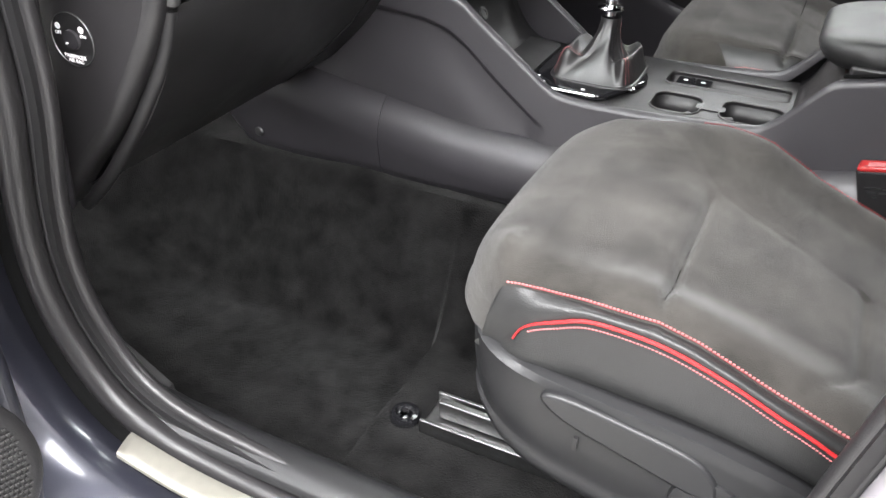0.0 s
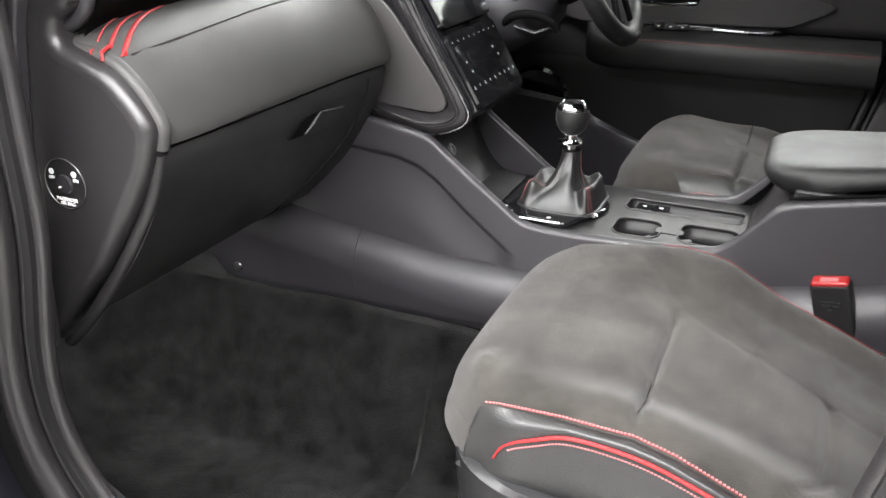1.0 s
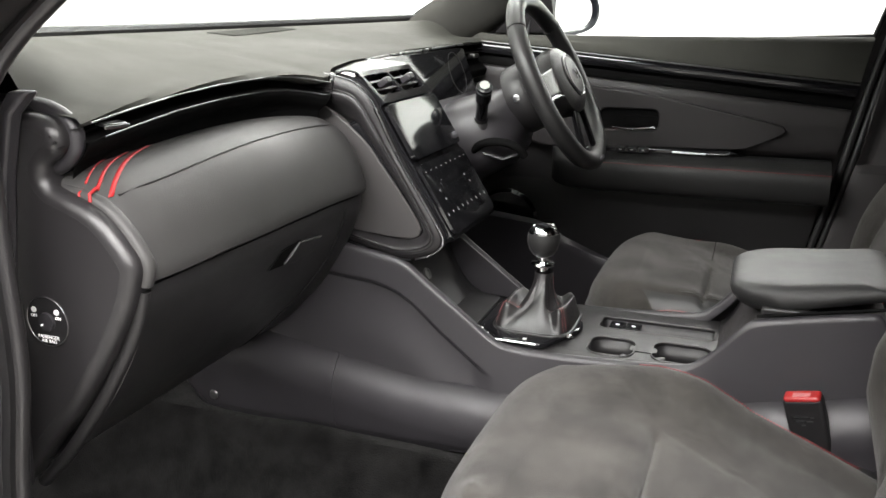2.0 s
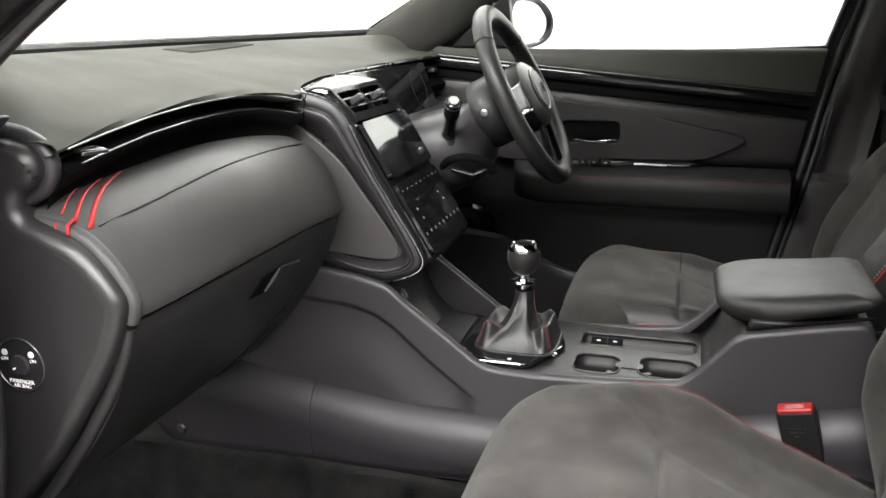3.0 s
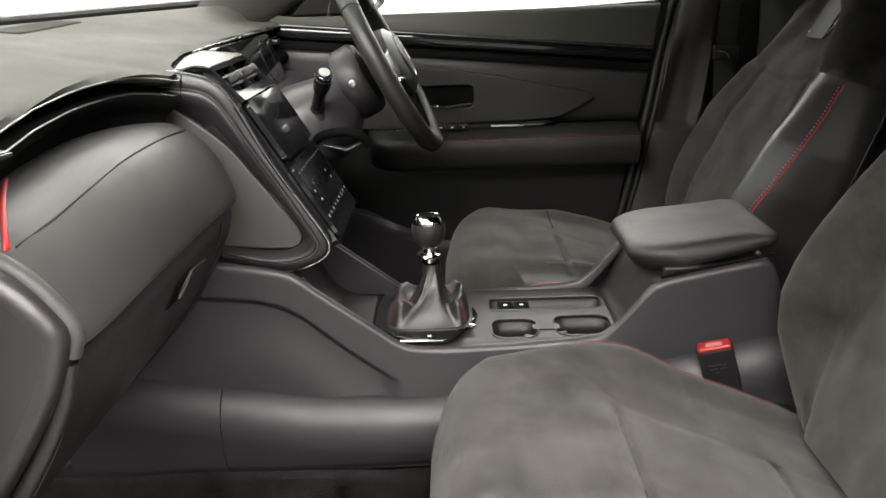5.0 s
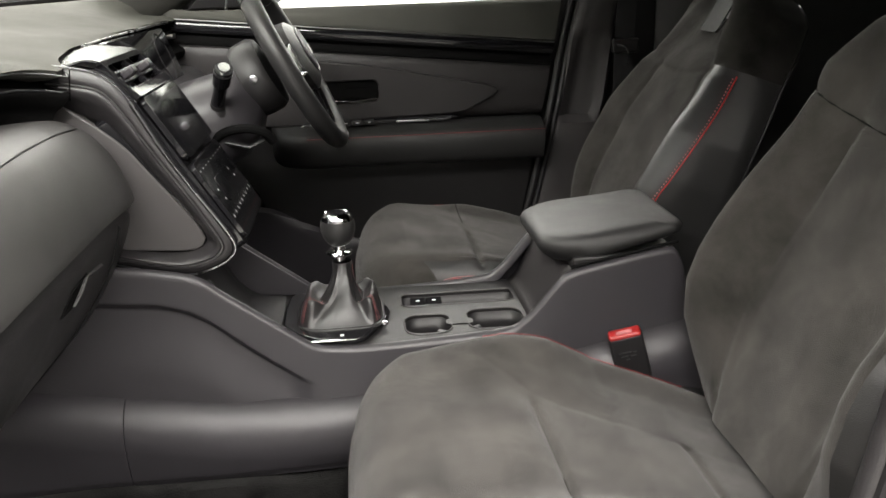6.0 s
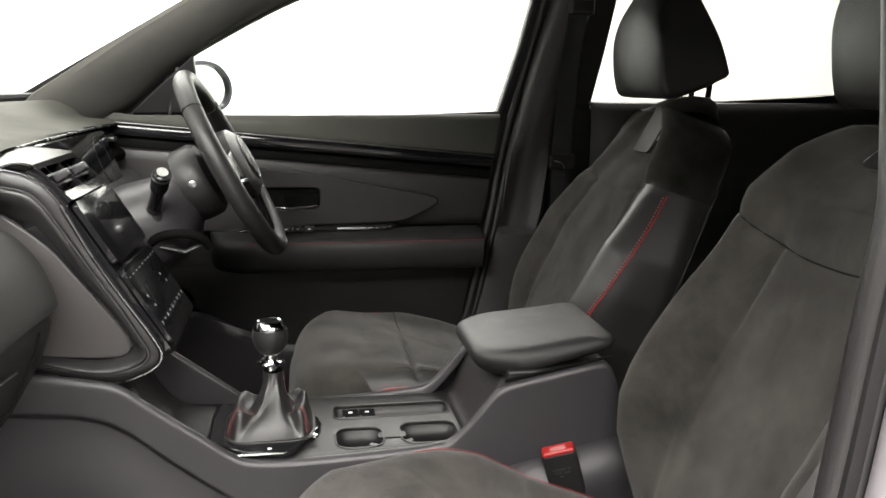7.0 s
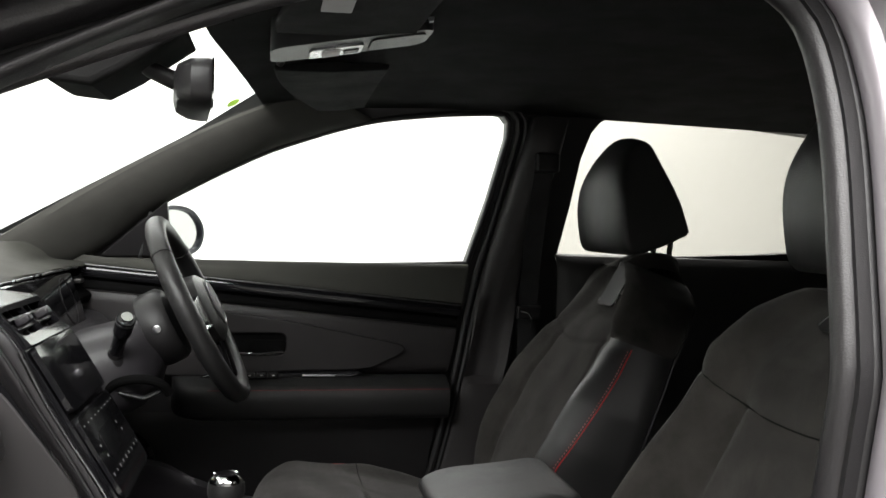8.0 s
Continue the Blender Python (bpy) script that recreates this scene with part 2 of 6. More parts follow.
def words(name, text, size, m, mat, parent, depth=0.0003):
    """Lettering as a mesh, in the built-in font."""
    cu = bpy.data.curves.new(name, "FONT")
    cu.body, cu.size, cu.extrude, cu.align_x, cu.align_y = text, size, depth, "CENTER", "CENTER"
    tmp = new("lettering_source", cu)
    me = bpy.data.meshes.new_from_object(tmp)
    bpy.data.objects.remove(tmp)
    me.materials.append(mat)
    me.transform(m)
    ob = new(name, me)
    ob.parent = parent
    return ob

# ---------------------------------------------------------------- the studio
GROUND = thing("ground", "pale smooth studio floor under the car", "floor", kind="structure")
part("floor_sheet", block(-5.5, 6.5, -5.5, 5.5, -0.1, 0.0), FLOORING, GROUND)
BACKDROP = thing("backdrop", "plain white studio walls and ceiling, the unseen south wall grey", "wall", kind="structure")
part("wall_north", block(-5.6, 6.6, 5.5, 5.7, 0, 3.7), WHITE, BACKDROP)
# out of view; added in grey to keep contrast in the cabin
part("wall_south", block(-5.6, 6.6, -5.7, -5.5, 0, 3.7), FILL_CUT_WALL, BACKDROP)
part("wall_west", block(-5.7, -5.5, -5.5, 5.5, 0, 3.7), WHITE, BACKDROP)
part("wall_east", block(6.5, 6.7, -5.5, 5.5, 0, 3.7), WHITE, BACKDROP)
part("studio_ceiling", block(-5.5, 6.5, -5.5, 5.5, 3.6, 3.75), WHITE, BACKDROP)

# ---------------------------------------------------------------- body shell: sides with openings, roof lining, floor
BELT = 1.15


def side_y(z):
    return 0.70 - 0.28 * max(0.0, z - BELT)


def on_side(s, inset=0.0):
    """Places a plate on the car's side s (+1 the driver's), w metres outwards."""
    return lambda a, b, w: (a, s * (side_y(b) + inset + w), b)


WINDOW_DRIVER = [tuple(p) for p in smooth_line([(-0.130, 1.166), (-0.118, 1.262), (-0.073, 1.288), (0.054, 1.358), (0.171, 1.413), (0.349, 1.472),
                 (0.509, 1.497), (0.630, 1.507)], 26)] + [(0.655, 1.505), (0.670, 1.490), (0.672, 1.459), (0.644, 1.32), (0.604, 1.166), (0.42, 1.157), (0.236, 1.150), (0.016, 1.153)]
WINDOW_REAR = [(0.819, 1.178), (0.837, 1.301), (0.850, 1.418), (0.867, 1.476), (0.885, 1.500), (0.909, 1.514), (1.069, 1.517), (1.243, 1.512), (1.46, 1.498), (1.52, 1.40),
               (1.50, 1.215), (1.38, 1.205), (1.129, 1.193)]
DOORWAY = [tuple(p) for p in smooth_line([(0.482, 0.70), (0.455, 0.56), (0.38, 0.485), (0.20, 0.470), (-0.065, 0.482), (-0.204, 0.512), (-0.267, 0.585), (-0.290, 0.664),
           (-0.286, 0.75), (-0.264, 0.875), (-0.262, 1.02), (-0.254, 1.155), (-0.168, 1.246), (-0.06, 1.308), (0.054, 1.362), (0.171, 1.410), (0.30, 1.445),
           (0.44, 1.458), (0.545, 1.440), (0.573, 1.36), (0.563, 1.217), (0.546, 1.086), (0.522, 0.90)], 170, closed=True)]

SIDE_R = thing("body_side_driver", "black inner body side with pillars and window openings", "car body", kind="structure")
OUTER = [(-0.50, 0.30), (2.10, 0.30), (2.10, 1.30), (1.95, 1.53), (0.13, 1.53), (-0.02, 1.43), (-0.50, 1.16)]
part("pillar_panel", plate(OUTER, [WINDOW_DRIVER, WINDOW_REAR], on_side(1, 0.012), 0.05), PLASTIC_DARK, SIDE_R, smooth=False)
SIDE_L = thing("body_side_passenger", "inner body side round the open front doorway", "car body", kind="structure")
part("pillar_panel", plate(OUTER, [DOORWAY, WINDOW_REAR], on_side(-1, -0.010), 0.008), PLASTIC_DARK, SIDE_L, sharp=50)


def step_(x):
    return min(1.0, max(0.0, (x + 0.14) / 0.12))


def offset_loop(loop, d):
    """Grows a loop of (a, b) by d."""
    p = np.array(loop)
    q = []
    n = len(p)
    area = sum(p[i][0] * p[(i + 1) % n][1] - p[(i + 1) % n][0] * p[i][1] for i in range(n))
    sg = 1 if area > 0 else -1
    for i in range(n):
        t = p[(i + 1) % n] - p[i - 1]
        t = t / (np.linalg.norm(t) + 1e-9)
        q.append(tuple(p[i] + sg * d * np.array((t[1], -t[0]))))
    return q


# weatherstrips and painted frame round the doorway, stepping outwards
SEAL = thing("door_seal", "black rubber weatherstrip round the open doorway", "door seal", kind="structure")
for grow, r, yy, name in ((0.003, 0.010, 0.682, "inner_lip"), (0.014, 0.005, 0.694, "flat_lip"), (0.029, 0.0165, 0.709, "bulb")):
    lp = offset_loop(DOORWAY, grow)
    pts = [(a, -(yy - 0.28 * max(0, b - BELT)), b) for a, b in lp]
    if name == "bulb":
        back_ids = [i for i in range(100, 170) if DOORWAY[i][0] > 0.50]
        back_ids = list(range(back_ids[0], 170)) + list(range(0, 12))
        part(name, sweep([pts[i] for i in range(11, back_ids[0] + 1)], r, 12, up=(0, 1, 0)), SEALING, SEAL)
        # same seal as in front, its rear length coloured as lit
        part("bulb", sweep([pts[i] for i in back_ids], r, 14, up=(0, 1, 0)), LIT_LILAC, SEAL, "rear length of the seal, studio light put into its lilac-grey tone")
    else:
        part(name, sweep(pts, [r * (1 + (0.35 * step_(a - 0.62) if r > 0.006 else 0)) for a, b in lp], 12, closed=True, up=(0, 1, 0)), SEALING if r > 0.006 else RUBBER, SEAL)
FRAME = thing("door_frame", "dark painted metal frame of the doorway", "door frame", kind="structure")
ring_rows = []
for grow, yy in ((0.030, 0.706), (0.036, 0.722), (0.040, 0.738), (0.046, 0.785), (0.054, 0.825), (0.067, 0.845), (0.095, 0.852)):
    lp = offset_loop(DOORWAY, grow)
    ring_rows.append([(a, -(yy - 0.30 * max(0, b - BELT)), b if b > 0.60 or yy < 0.80 else b - (yy - 0.80) * 0.7) for a, b in lp])
part("channel", lattice(ring_rows[:3], ring=True), SLOT, FRAME, solid=0.004)
rear_ids = [i for i in range(100, 170) if DOORWAY[i][0] > 0.50]
rear_ids = list(range(rear_ids[0], 170)) + list(range(0, 8))
front_ids = list(range(7, rear_ids[0] + 1))
part("painted_flange", lattice([[r[i] for i in front_ids] for r in ring_rows[2:]]), PAINT, FRAME, solid=0.006)
pillar_rows = []
for grow, yy in ((0.022, 0.702), (0.027, 0.722), (0.034, 0.750), (0.046, 0.785), (0.060, 0.825), (0.075, 0.845), (0.105, 0.852)):
    lp = offset_loop(DOORWAY, grow)
    pillar_rows.append([(lp[i][0], -(yy - 0.30 * max(0, lp[i][1] - BELT)), lp[i][1]) for i in rear_ids])
# dark body paint, lightened here to paint in the studio's reflection
part("painted_pillar", lattice(pillar_rows), LIT_LILAC, FRAME, "dark pillar edge toned lilac for the studio reflected in it", solid=0.006)
SCUFF = thing("door_sill_plate", "pale metal scuff plate along the door sill", "sill plate")
part("plate", lattice(skin([[(x, -0.7335, z - 0.004), (x + 0.001, -0.7360, z), (x + 0.006, -0.7600, z - 0.001), (x + 0.008, -0.7640, z - 0.006)] for x, z in ((-0.203, 0.494), (-0.13, 0.478), (-0.05, 0.471), (0.10, 0.468), (0.34, 0.468))], 24, 10)), SCUFF_METAL, SCUFF, solid=0.004)

# driver's side: window seals, B-pillar cover
DSEAL = thing("window_seal", "black rubber seal round the driver's window", "window seal", kind="structure")
part("rubber_rim", sweep([(a, side_y(b) + 0.012, b) for a, b in WINDOW_DRIVER], 0.007, 8, closed=True, up=(0, 1, 0)), RUBBER, DSEAL)
DSEAL2 = thing("door_seal_driver", "black rubber weatherstrip along the driver's door", "door seal", kind="structure")
for dx, r in ((0.0, 0.008), (0.017, 0.006)):
    part("rubber_lip", sweep(smooth_line([(0.47 + dx, 0.67, 0.50), (0.530 + dx, 0.67, 0.72), (0.575 + dx, 0.672, 0.92), (0.612 + dx, 0.688, 1.10), (0.655 + dx, 0.675, 1.27), (0.686 + dx, 0.625, 1.43),
         (0.690 + dx, 0.612, 1.487), (0.660 + dx, 0.602, 1.517), (0.58 + dx, 0.600, 1.522)], 40), r, 8, up=(0, 1, 0)), RUBBER, DSEAL2)

for nm, loop, mat, s, lab in (("window_1", WINDOW_DRIVER, GLASS, 1, "clear side window of the closed driver's door"), ("window_2", WINDOW_REAR, TINT, 1, "tinted rear side window"), ("window_4", WINDOW_REAR, TINT, -1, "tinted rear side window behind the open doorway")):
    wn = thing(nm, lab, "window", kind="structure")
    g = part("pane", plate(loop, [], on_side(s, 0.03), 0.004), mat, wn, smooth=False)
    g.visible_shadow = False

# windscreen and A-pillars


def screen_base(y):
    return (-0.66 + 0.26 * (y / 0.6) ** 2, y, 1.178 + 0.012 * (y / 0.6) ** 2)


def screen_top(y):
    return (0.052 + 0.135 * math.sqrt(y * y + 0.002), y, 1.512 - 0.022 * (y / 0.56) ** 2)


rows = []
for i in range(13):
    k = i / 12
    row = []
    for j in range(21):
        v = -1 + 2 * j / 20
        a, b = Vector(screen_base(v * 0.66)), Vector(screen_top(v * 0.60))
        p = a.lerp(b, k)
        p.x -= 0.03 * math.sin(math.pi * k)
        p.z += 0.02 * math.sin(math.pi * k)
        row.append(p)
    rows.append(row)
WS = thing("window_3", "clear curved windscreen", "windscreen", kind="structure")
g = part("pane", lattice(rows), GLASS, WS, solid=0.005)
g.visible_shadow = False


def a_pillar(s):
    edge = smooth_line([(-0.47, 0.610, 1.135), (-0.395, 0.598, 1.186), (-0.28, 0.598, 1.262), (-0.165, 0.597, 1.334), (-0.02, 0.580, 1.415), (0.128, 0.556, 1.484), (0.24, 0.54, 1.522)], 30)
    low = smooth_line([(-0.30, 0.690, 1.13), (-0.21, 0.694, 1.178), (-0.14, 0.690, 1.232), (-0.060, 0.668, 1.292), (0.054, 0.648, 1.360), (0.171, 0.632, 1.416), (0.36, 0.615, 1.478)], 30)
    if s < 0:
        low = [(x - 0.012 * (1 - step_(x)), y, z + 0.030 * (1 - step_(x))) for x, y, z in low]
    rr = []
    for a, b in zip(edge, low):
        a, b = Vector(a), Vector(b)
        m = a.lerp(b, 0.5)
        inward = Vector((0.35, -0.8, -0.3)) * 0.020
        rr.append([a + Vector((-0.01, 0.03, 0.0)), a, a.lerp(m, 0.35) + inward * 0.8, m + inward * 1.05, b.lerp(m, 0.35) + inward * 0.75, b, b + Vector((0, 0.03, 0.0))])
    d = lattice([smooth_line(r, 18) for r in rr])
    return d if s > 0 else mirrored(d)


for s, nm in ((1, "pillar_trim_driver"), (-1, "pillar_trim_passenger")):
    ap = thing(nm, "windscreen pillar cover, toned paler on the driver's side for window light", "pillar trim", kind="structure")
    # driver's cover gets a paler colour in place of windscreen light
    part("cover", a_pillar(s), PILLAR_LIT if s > 0 else PLASTIC_DARK, ap, solid=0.004)
part("sail_panel", plate([(-0.205, 1.165), (-0.135, 1.228), (-0.066, 1.287), (-0.060, 1.166)], [], on_side(1, -0.008), 0.03), PLASTIC_DARK, SIDE_R, "black triangular mirror cover", bevel=0.004)
part("sail_trim", sweep([(-0.124, 0.690, 1.163), (-0.100, 0.668, 1.262)], 0.0035, 8), SATIN, SIDE_R, "thin bright edge strip")

# roof lining
rows = []
for i in range(16):
    x = screen_top(0)[0] - 0.01 + (2.1 - screen_top(0)[0]) * i / 15
    row = []
    for j in range(25):
        v = -1 + 2 * j / 24
        p = screen_top(v * 0.56) if i == 0 else (x + 0.085 * v * v * (1 - i / 15), 0.62 * v, 1.548 - 0.038 * abs(v) ** 2.5 - 0.02 * (i / 15) ** 2 - 0.02 * max(0, 1 - i / 3))
        row.append(p)
    rows.append(row)
tagged(part("ceiling", shell(rows, (0, 0, 0.03)), LINING, None, "matt black woven roof lining"), category="roof lining", kind="structure")

# closing panels behind the seats
REAR = thing("wall_rear", "dark closed rear end of the cabin", "car body", kind="structure")
part("tailgate_lining", block(2.05, 2.1, -0.7, 0.7, 0.3, 1.55), LINING, REAR, bevel=0.01)
part("rear_door_trim", lattice([[(x, 0.712, 1.192), (x, 0.690, 1.188), (x, 0.676, 1.170), (x, 0.672, 1.13), (x, 0.672, 1.0), (x, 0.68, 0.6)] for x in np.linspace(0.815, 1.60, 12)]), SOFT, REAR, "soft grey rear door trim", solid=0.004)
FIRE = thing("wall_front", "dark bulkhead in front of the footwells", "car body", kind="structure")
part("screen_edge", sweep([(screen_base(y)[0] + 0.012, y, screen_base(y)[2] + 0.010) for y in np.linspace(-0.66, 0.66, 40)], 0.0085, 8), PLASTIC_DARK, FIRE, "black lower edge of the windscreen")
part("bulkhead", block(-0.98, -0.93, -0.72, 0.72, 0.3, 1.16), LINING, FIRE)
part("scuttle", block(-0.95, -0.55, -0.70, 0.70, 1.10, 1.14), LINING, FIRE)

# carpet: floor, toe board and tunnel as one moulded sheet
def carpet_z(x, y):
    z = 0.335
    if x < -0.52:
        z += (-(x + 0.52)) * 0.75
    d = abs(y)
    tun = 0.555 - 0.02 * max(0, x + 0.2)
    k = min(1, max(0, (0.30 - d) / 0.13))
    k = k * k * (3 - 2 * k)
    z = z + (max(tun, z) - z) * k
    # rise to the sill
    if d > 0.60:
        z += (0.47 - z) * min(1, (d - 0.60) / 0.06) ** 2 if z < 0.47 else 0
    # raised cross member under the seat
    c = min(1, max(0, (x + 0.046) / 0.010))
    if d < 0.62:
        z += 0.030 * c * (1 - k)
    z += 0.004 * math.sin(x * 23 + y * 17) * math.sin(y * 29 - x * 9)
    return z


rows = [[(x, y, carpet_z(x, y)) for y in np.linspace(-0.70, 0.70, 110)] for x in np.concatenate([np.linspace(-0.95, -0.06, 62), np.linspace(-0.052, -0.03, 8), np.linspace(-0.02, 0.95, 68)])]
tagged(part("floor", lattice(rows), CARPET, None, "dark black cut-pile carpet moulded over the footwell", solid=0.012, offset=-1), category="carpet", kind="structure")
tagged(part("floor_rear", block(0.94, 2.06, -0.70, 0.70, 0.30, 0.345), CARPET, None, "black carpet behind the front seats"), category="carpet", kind="structure")
# kick panel and sill cover inside the seal
KICK = thing("kick_panel", "black plastic kick panel beside the footwell", "trim", kind="structure")
rows = []
lp = smooth_line([(-0.345, 0.80), (-0.342, 0.70), (-0.338, 0.62), (-0.305, 0.545), (-0.235, 0.500), (-0.12, 0.487), (0.02, 0.483), (0.20, 0.480), (0.42, 0.480)], 40)
for k, (a, b) in enumerate(lp):
    rows.append([(a - 0.004, -0.63, b - 0.075), (a, -0.642, b - 0.028), (a + 0.006, -0.655, b - 0.008), (a + 0.012, -0.672, b), (a + 0.022, -0.690, b - 0.003), (a + 0.03, -0.708, b - 0.015)])
part("sill_cover", lattice([smooth_line(r, 14) for r in rows]), SEAT_PLASTIC, KICK, solid=0.004)
KICK_R = thing("kick_panel_driver", "charcoal plastic sill cover beside the driver's footwell", "trim", kind="structure")
part("sill_cover", mirrored(lattice([smooth_line(r, 14) for r in rows])), PLASTIC, KICK_R, solid=0.004)
part("kick_plate", plate([(-0.60, 0.42), (-0.60, 0.80), (-0.33, 0.80), (-0.335, 0.62), (-0.30, 0.54), (-0.22, 0.49), (-0.2, 0.42)], [], lambda a, b, w: (a, -0.645 - w, b), 0.012), PLASTIC_DARK, KICK)

# ---------------------------------------------------------------- B-pillar cover and belt of the driver's side
BP = thing("pillar_cover", "dark grey moulded plastic lower cover of the middle pillar", "pillar trim", kind="structure")
rows = []
for z, x0, x1, dep in ((0.45, 0.46, 0.66, 0.0), (0.60, 0.50, 0.68, 0.0), (0.75, 0.545, 0.69, 0.0), (0.86, 0.572, 0.70, 0.0), (0.888, 0.580, 0.70, 0.0), (0.905, 0.585, 0.70, -0.02), (0.94, 0.592, 0.71, -0.024),
                       (1.02, 0.607, 0.718, -0.022), (1.075, 0.618, 0.722, -0.016), (1.10, 0.624, 0.725, 0.0), (1.17, 0.64, 0.735, 0.0), (1.30, 0.672, 0.765, 0.0), (1.42, 0.70, 0.79, 0.0), (1.50, 0.715, 0.80, 0.0)):
    y = side_y(z) - 0.028
    rows.append(smooth_line([(x0, y + 0.035, z), (x0 + 0.010, y + 0.004, z), (x0 + 0.035, y - 0.004 - dep, z), ((x0 + x1) / 2, y - 0.006 - dep, z), (x1 - 0.03, y - 0.004 - dep * 0.8, z), (x1 - 0.006, y + 0.004, z), (x1, y + 0.035, z)], 20))
part("cover", lattice(rows), PANEL, BP, solid=0.004)
BELT_D = thing("seat_belt", "black webbing seat belt hanging on the middle pillar", "seat belt")
part("webbing", shell(smooth_line([(0.748, 0.590, 1.39), (0.742, 0.625, 1.25), (0.738, 0.650, 1.06), (0.742, 0.655, 0.90)], 14)[:, None, :] + np.array([[-0.022, 0, 0], [0.022, 0, 0]])[None], (0, 0.0015, 0)), WEB, BELT_D)
part("upper_guide", moved(block(-0.028, 0.028, -0.012, 0.012, -0.022, 0.022), Matrix.Translation((0.752, 0.588, 1.40))), PLASTIC_DARK, BELT_D, bevel=0.007)
part("tongue", moved(block(-0.03, 0.03, -0.008, 0.006, -0.012, 0.02), Matrix.Translation((0.738, 0.644, 1.055))), PLASTIC_DARK, BELT_D, bevel=0.005)
part("tongue_plate", sweep([(0.715, 0.632, 1.062), (0.735, 0.630, 1.058), (0.742, 0.630, 1.045), (0.741, 0.630, 1.02)], 0.0022, 6), CHROME, BELT_D, "bright steel hook")

# ---------------------------------------------------------------- front seats


def step(a, b, v):
    k = min(1.0, max(0.0, (v - a) / (b - a)))
    return k * k * (3 - 2 * k)


def near(d, w):
    return math.exp(-(d / w) ** 2)


def seat(s, dx, mid, label):
    """A front seat on side s (-1: passenger's); u runs outwards from its middle line."""
    th = thing("front_seat", label, "car seat", group="front seats")
    W = 0.214
    PIPE = ((0.12, 0.655), (0.190, 0.668), (0.198, 0.6865), (0.205, 0.7005), (0.218, 0.7115), (0.239, 0.7215), (0.268, 0.7325), (0.309, 0.7325), (0.350, 0.7260), (0.402, 0.7085), (0.442, 0.6910), (0.475, 0.6775), (0.52, 0.655), (0.70, 0.60))
    SEAM = ((0.15, 0.736), (0.177, 0.740), (0.261, 0.743), (0.328, 0.741), (0.364, 0.732), (0.396, 0.719), (0.437, 0.702), (0.48, 0.686), (0.56, 0.655), (0.70, 0.60))

    def world(x, u, z):
        return (x + dx, s * (mid + u), z)

    def front_x(u):
        return 0.110 + 0.072 * abs(u / W) ** 4.5

    crown = ((0.09, 0.735), (0.14, 0.750), (0.20, 0.758), (0.27, 0.750), (0.335, 0.736), (0.42, 0.715), (0.50, 0.686), (0.62, 0.63), (0.70, 0.60))

    def top(x, u):
        k = step(0.125, 0.2035, u) * step(0.004, 0.050, x - front_x(u)) * (1.0 if s < 0 else 0.0)
        k *= step(W + 0.012, 0.2035, abs(u))
        return raw(x, u) + k * (float(np.interp(x, [c[0] for c in SEAM], [c[1] for c in SEAM])) - raw(x, 0.2035))

    def raw(x, u):
        z = float(np.interp(x, [c[0] for c in crown], [c[1] for c in crown]))
        a = abs(u)
        if s < 0 and u < 0:
            z += float(np.interp(x, (0.20, 0.24, 0.28, 0.31, 0.37, 0.40, 0.43, 0.50), (0, 0.010, 0.020, 0.024, 0.021, 0.012, 0.003, 0))) * step(0.05, 0.165, -u)
        z += 0.014 * step(0.12, 0.19, a) * step(0.26, 0.36, x)
        d = min(W - a, (x - front_x(u)) * 0.9)
        R = 0.048
        if d < R:
            k = 1 - max(0, d) / R
            z -= R * (1 - math.sqrt(max(0, 1 - k * k)))
        # seams: slanting inner creases, cross seams to the bolsters, rounded rear seam
        inner = float(np.interp(x, (0.20, 0.268, 0.33, 0.41, 0.49, 0.60), (0.19, 0.14, 0.07, 0.038, 0.016, 0.010)))
        keep = step(0.006, 0.030, W - a)
        e = u * s if s > 0 else -u
        off = 0.0 if s < 0 else -0.04
        z -= 0.0006 * near(e - inner - off, 0.006) * step(0.20, 0.30, x) + 0.0008 * near(e - inner - off, 0.03) * step(0.3, 0.36, x)
        if e < inner + off:
            z -= 0.0090 * keep * near(x - 0.325, 0.0042) * step(0.0, 0.05, inner + off - e)
            z += 0.004 * keep * step(0.0, 0.02, 0.325 - x) * step(0.25, 0.30, x) * step(0.0, 0.07, inner + off - e)
            z -= 0.005 * keep * near(x - 0.50 + 2.2 * max(0, a - 0.12) ** 1.5, 0.006)
        z += 0.0010 * math.sin(x * 31 + u * 19) * math.sin(u * 27 - x * 11)
        return z

    us = np.concatenate([-W + 0.05 * (1 - np.cos(np.linspace(0, math.pi / 2, 12)))[:-1], np.linspace(-W + 0.05, W - 0.05, 96), W - 0.05 * (1 - np.cos(np.linspace(math.pi / 2, 0, 12)))[1:]])
    ks = np.concatenate([0.10 * (1 - np.cos(np.linspace(0, math.pi / 2, 12)))[:-1], np.linspace(0.10, 1.0, 150)])
    grid = []
    for u in us:
        x0 = front_x(u)
        grid.append([world(x0 + k * (0.68 - x0), u, top(x0 + k * (0.68 - x0), u)) for k in ks])
    edge_u = 0.2035
    edge_in = 0.186
    lo = [i for i, u in enumerate(us) if u <= -edge_in][-1]
    hi = [i for i, u in enumerate(us) if u >= edge_u][0]
    part("cushion", lattice(grid[lo:hi + 1]), SUEDE, th, "grey suede seat cushion", sharp=60)
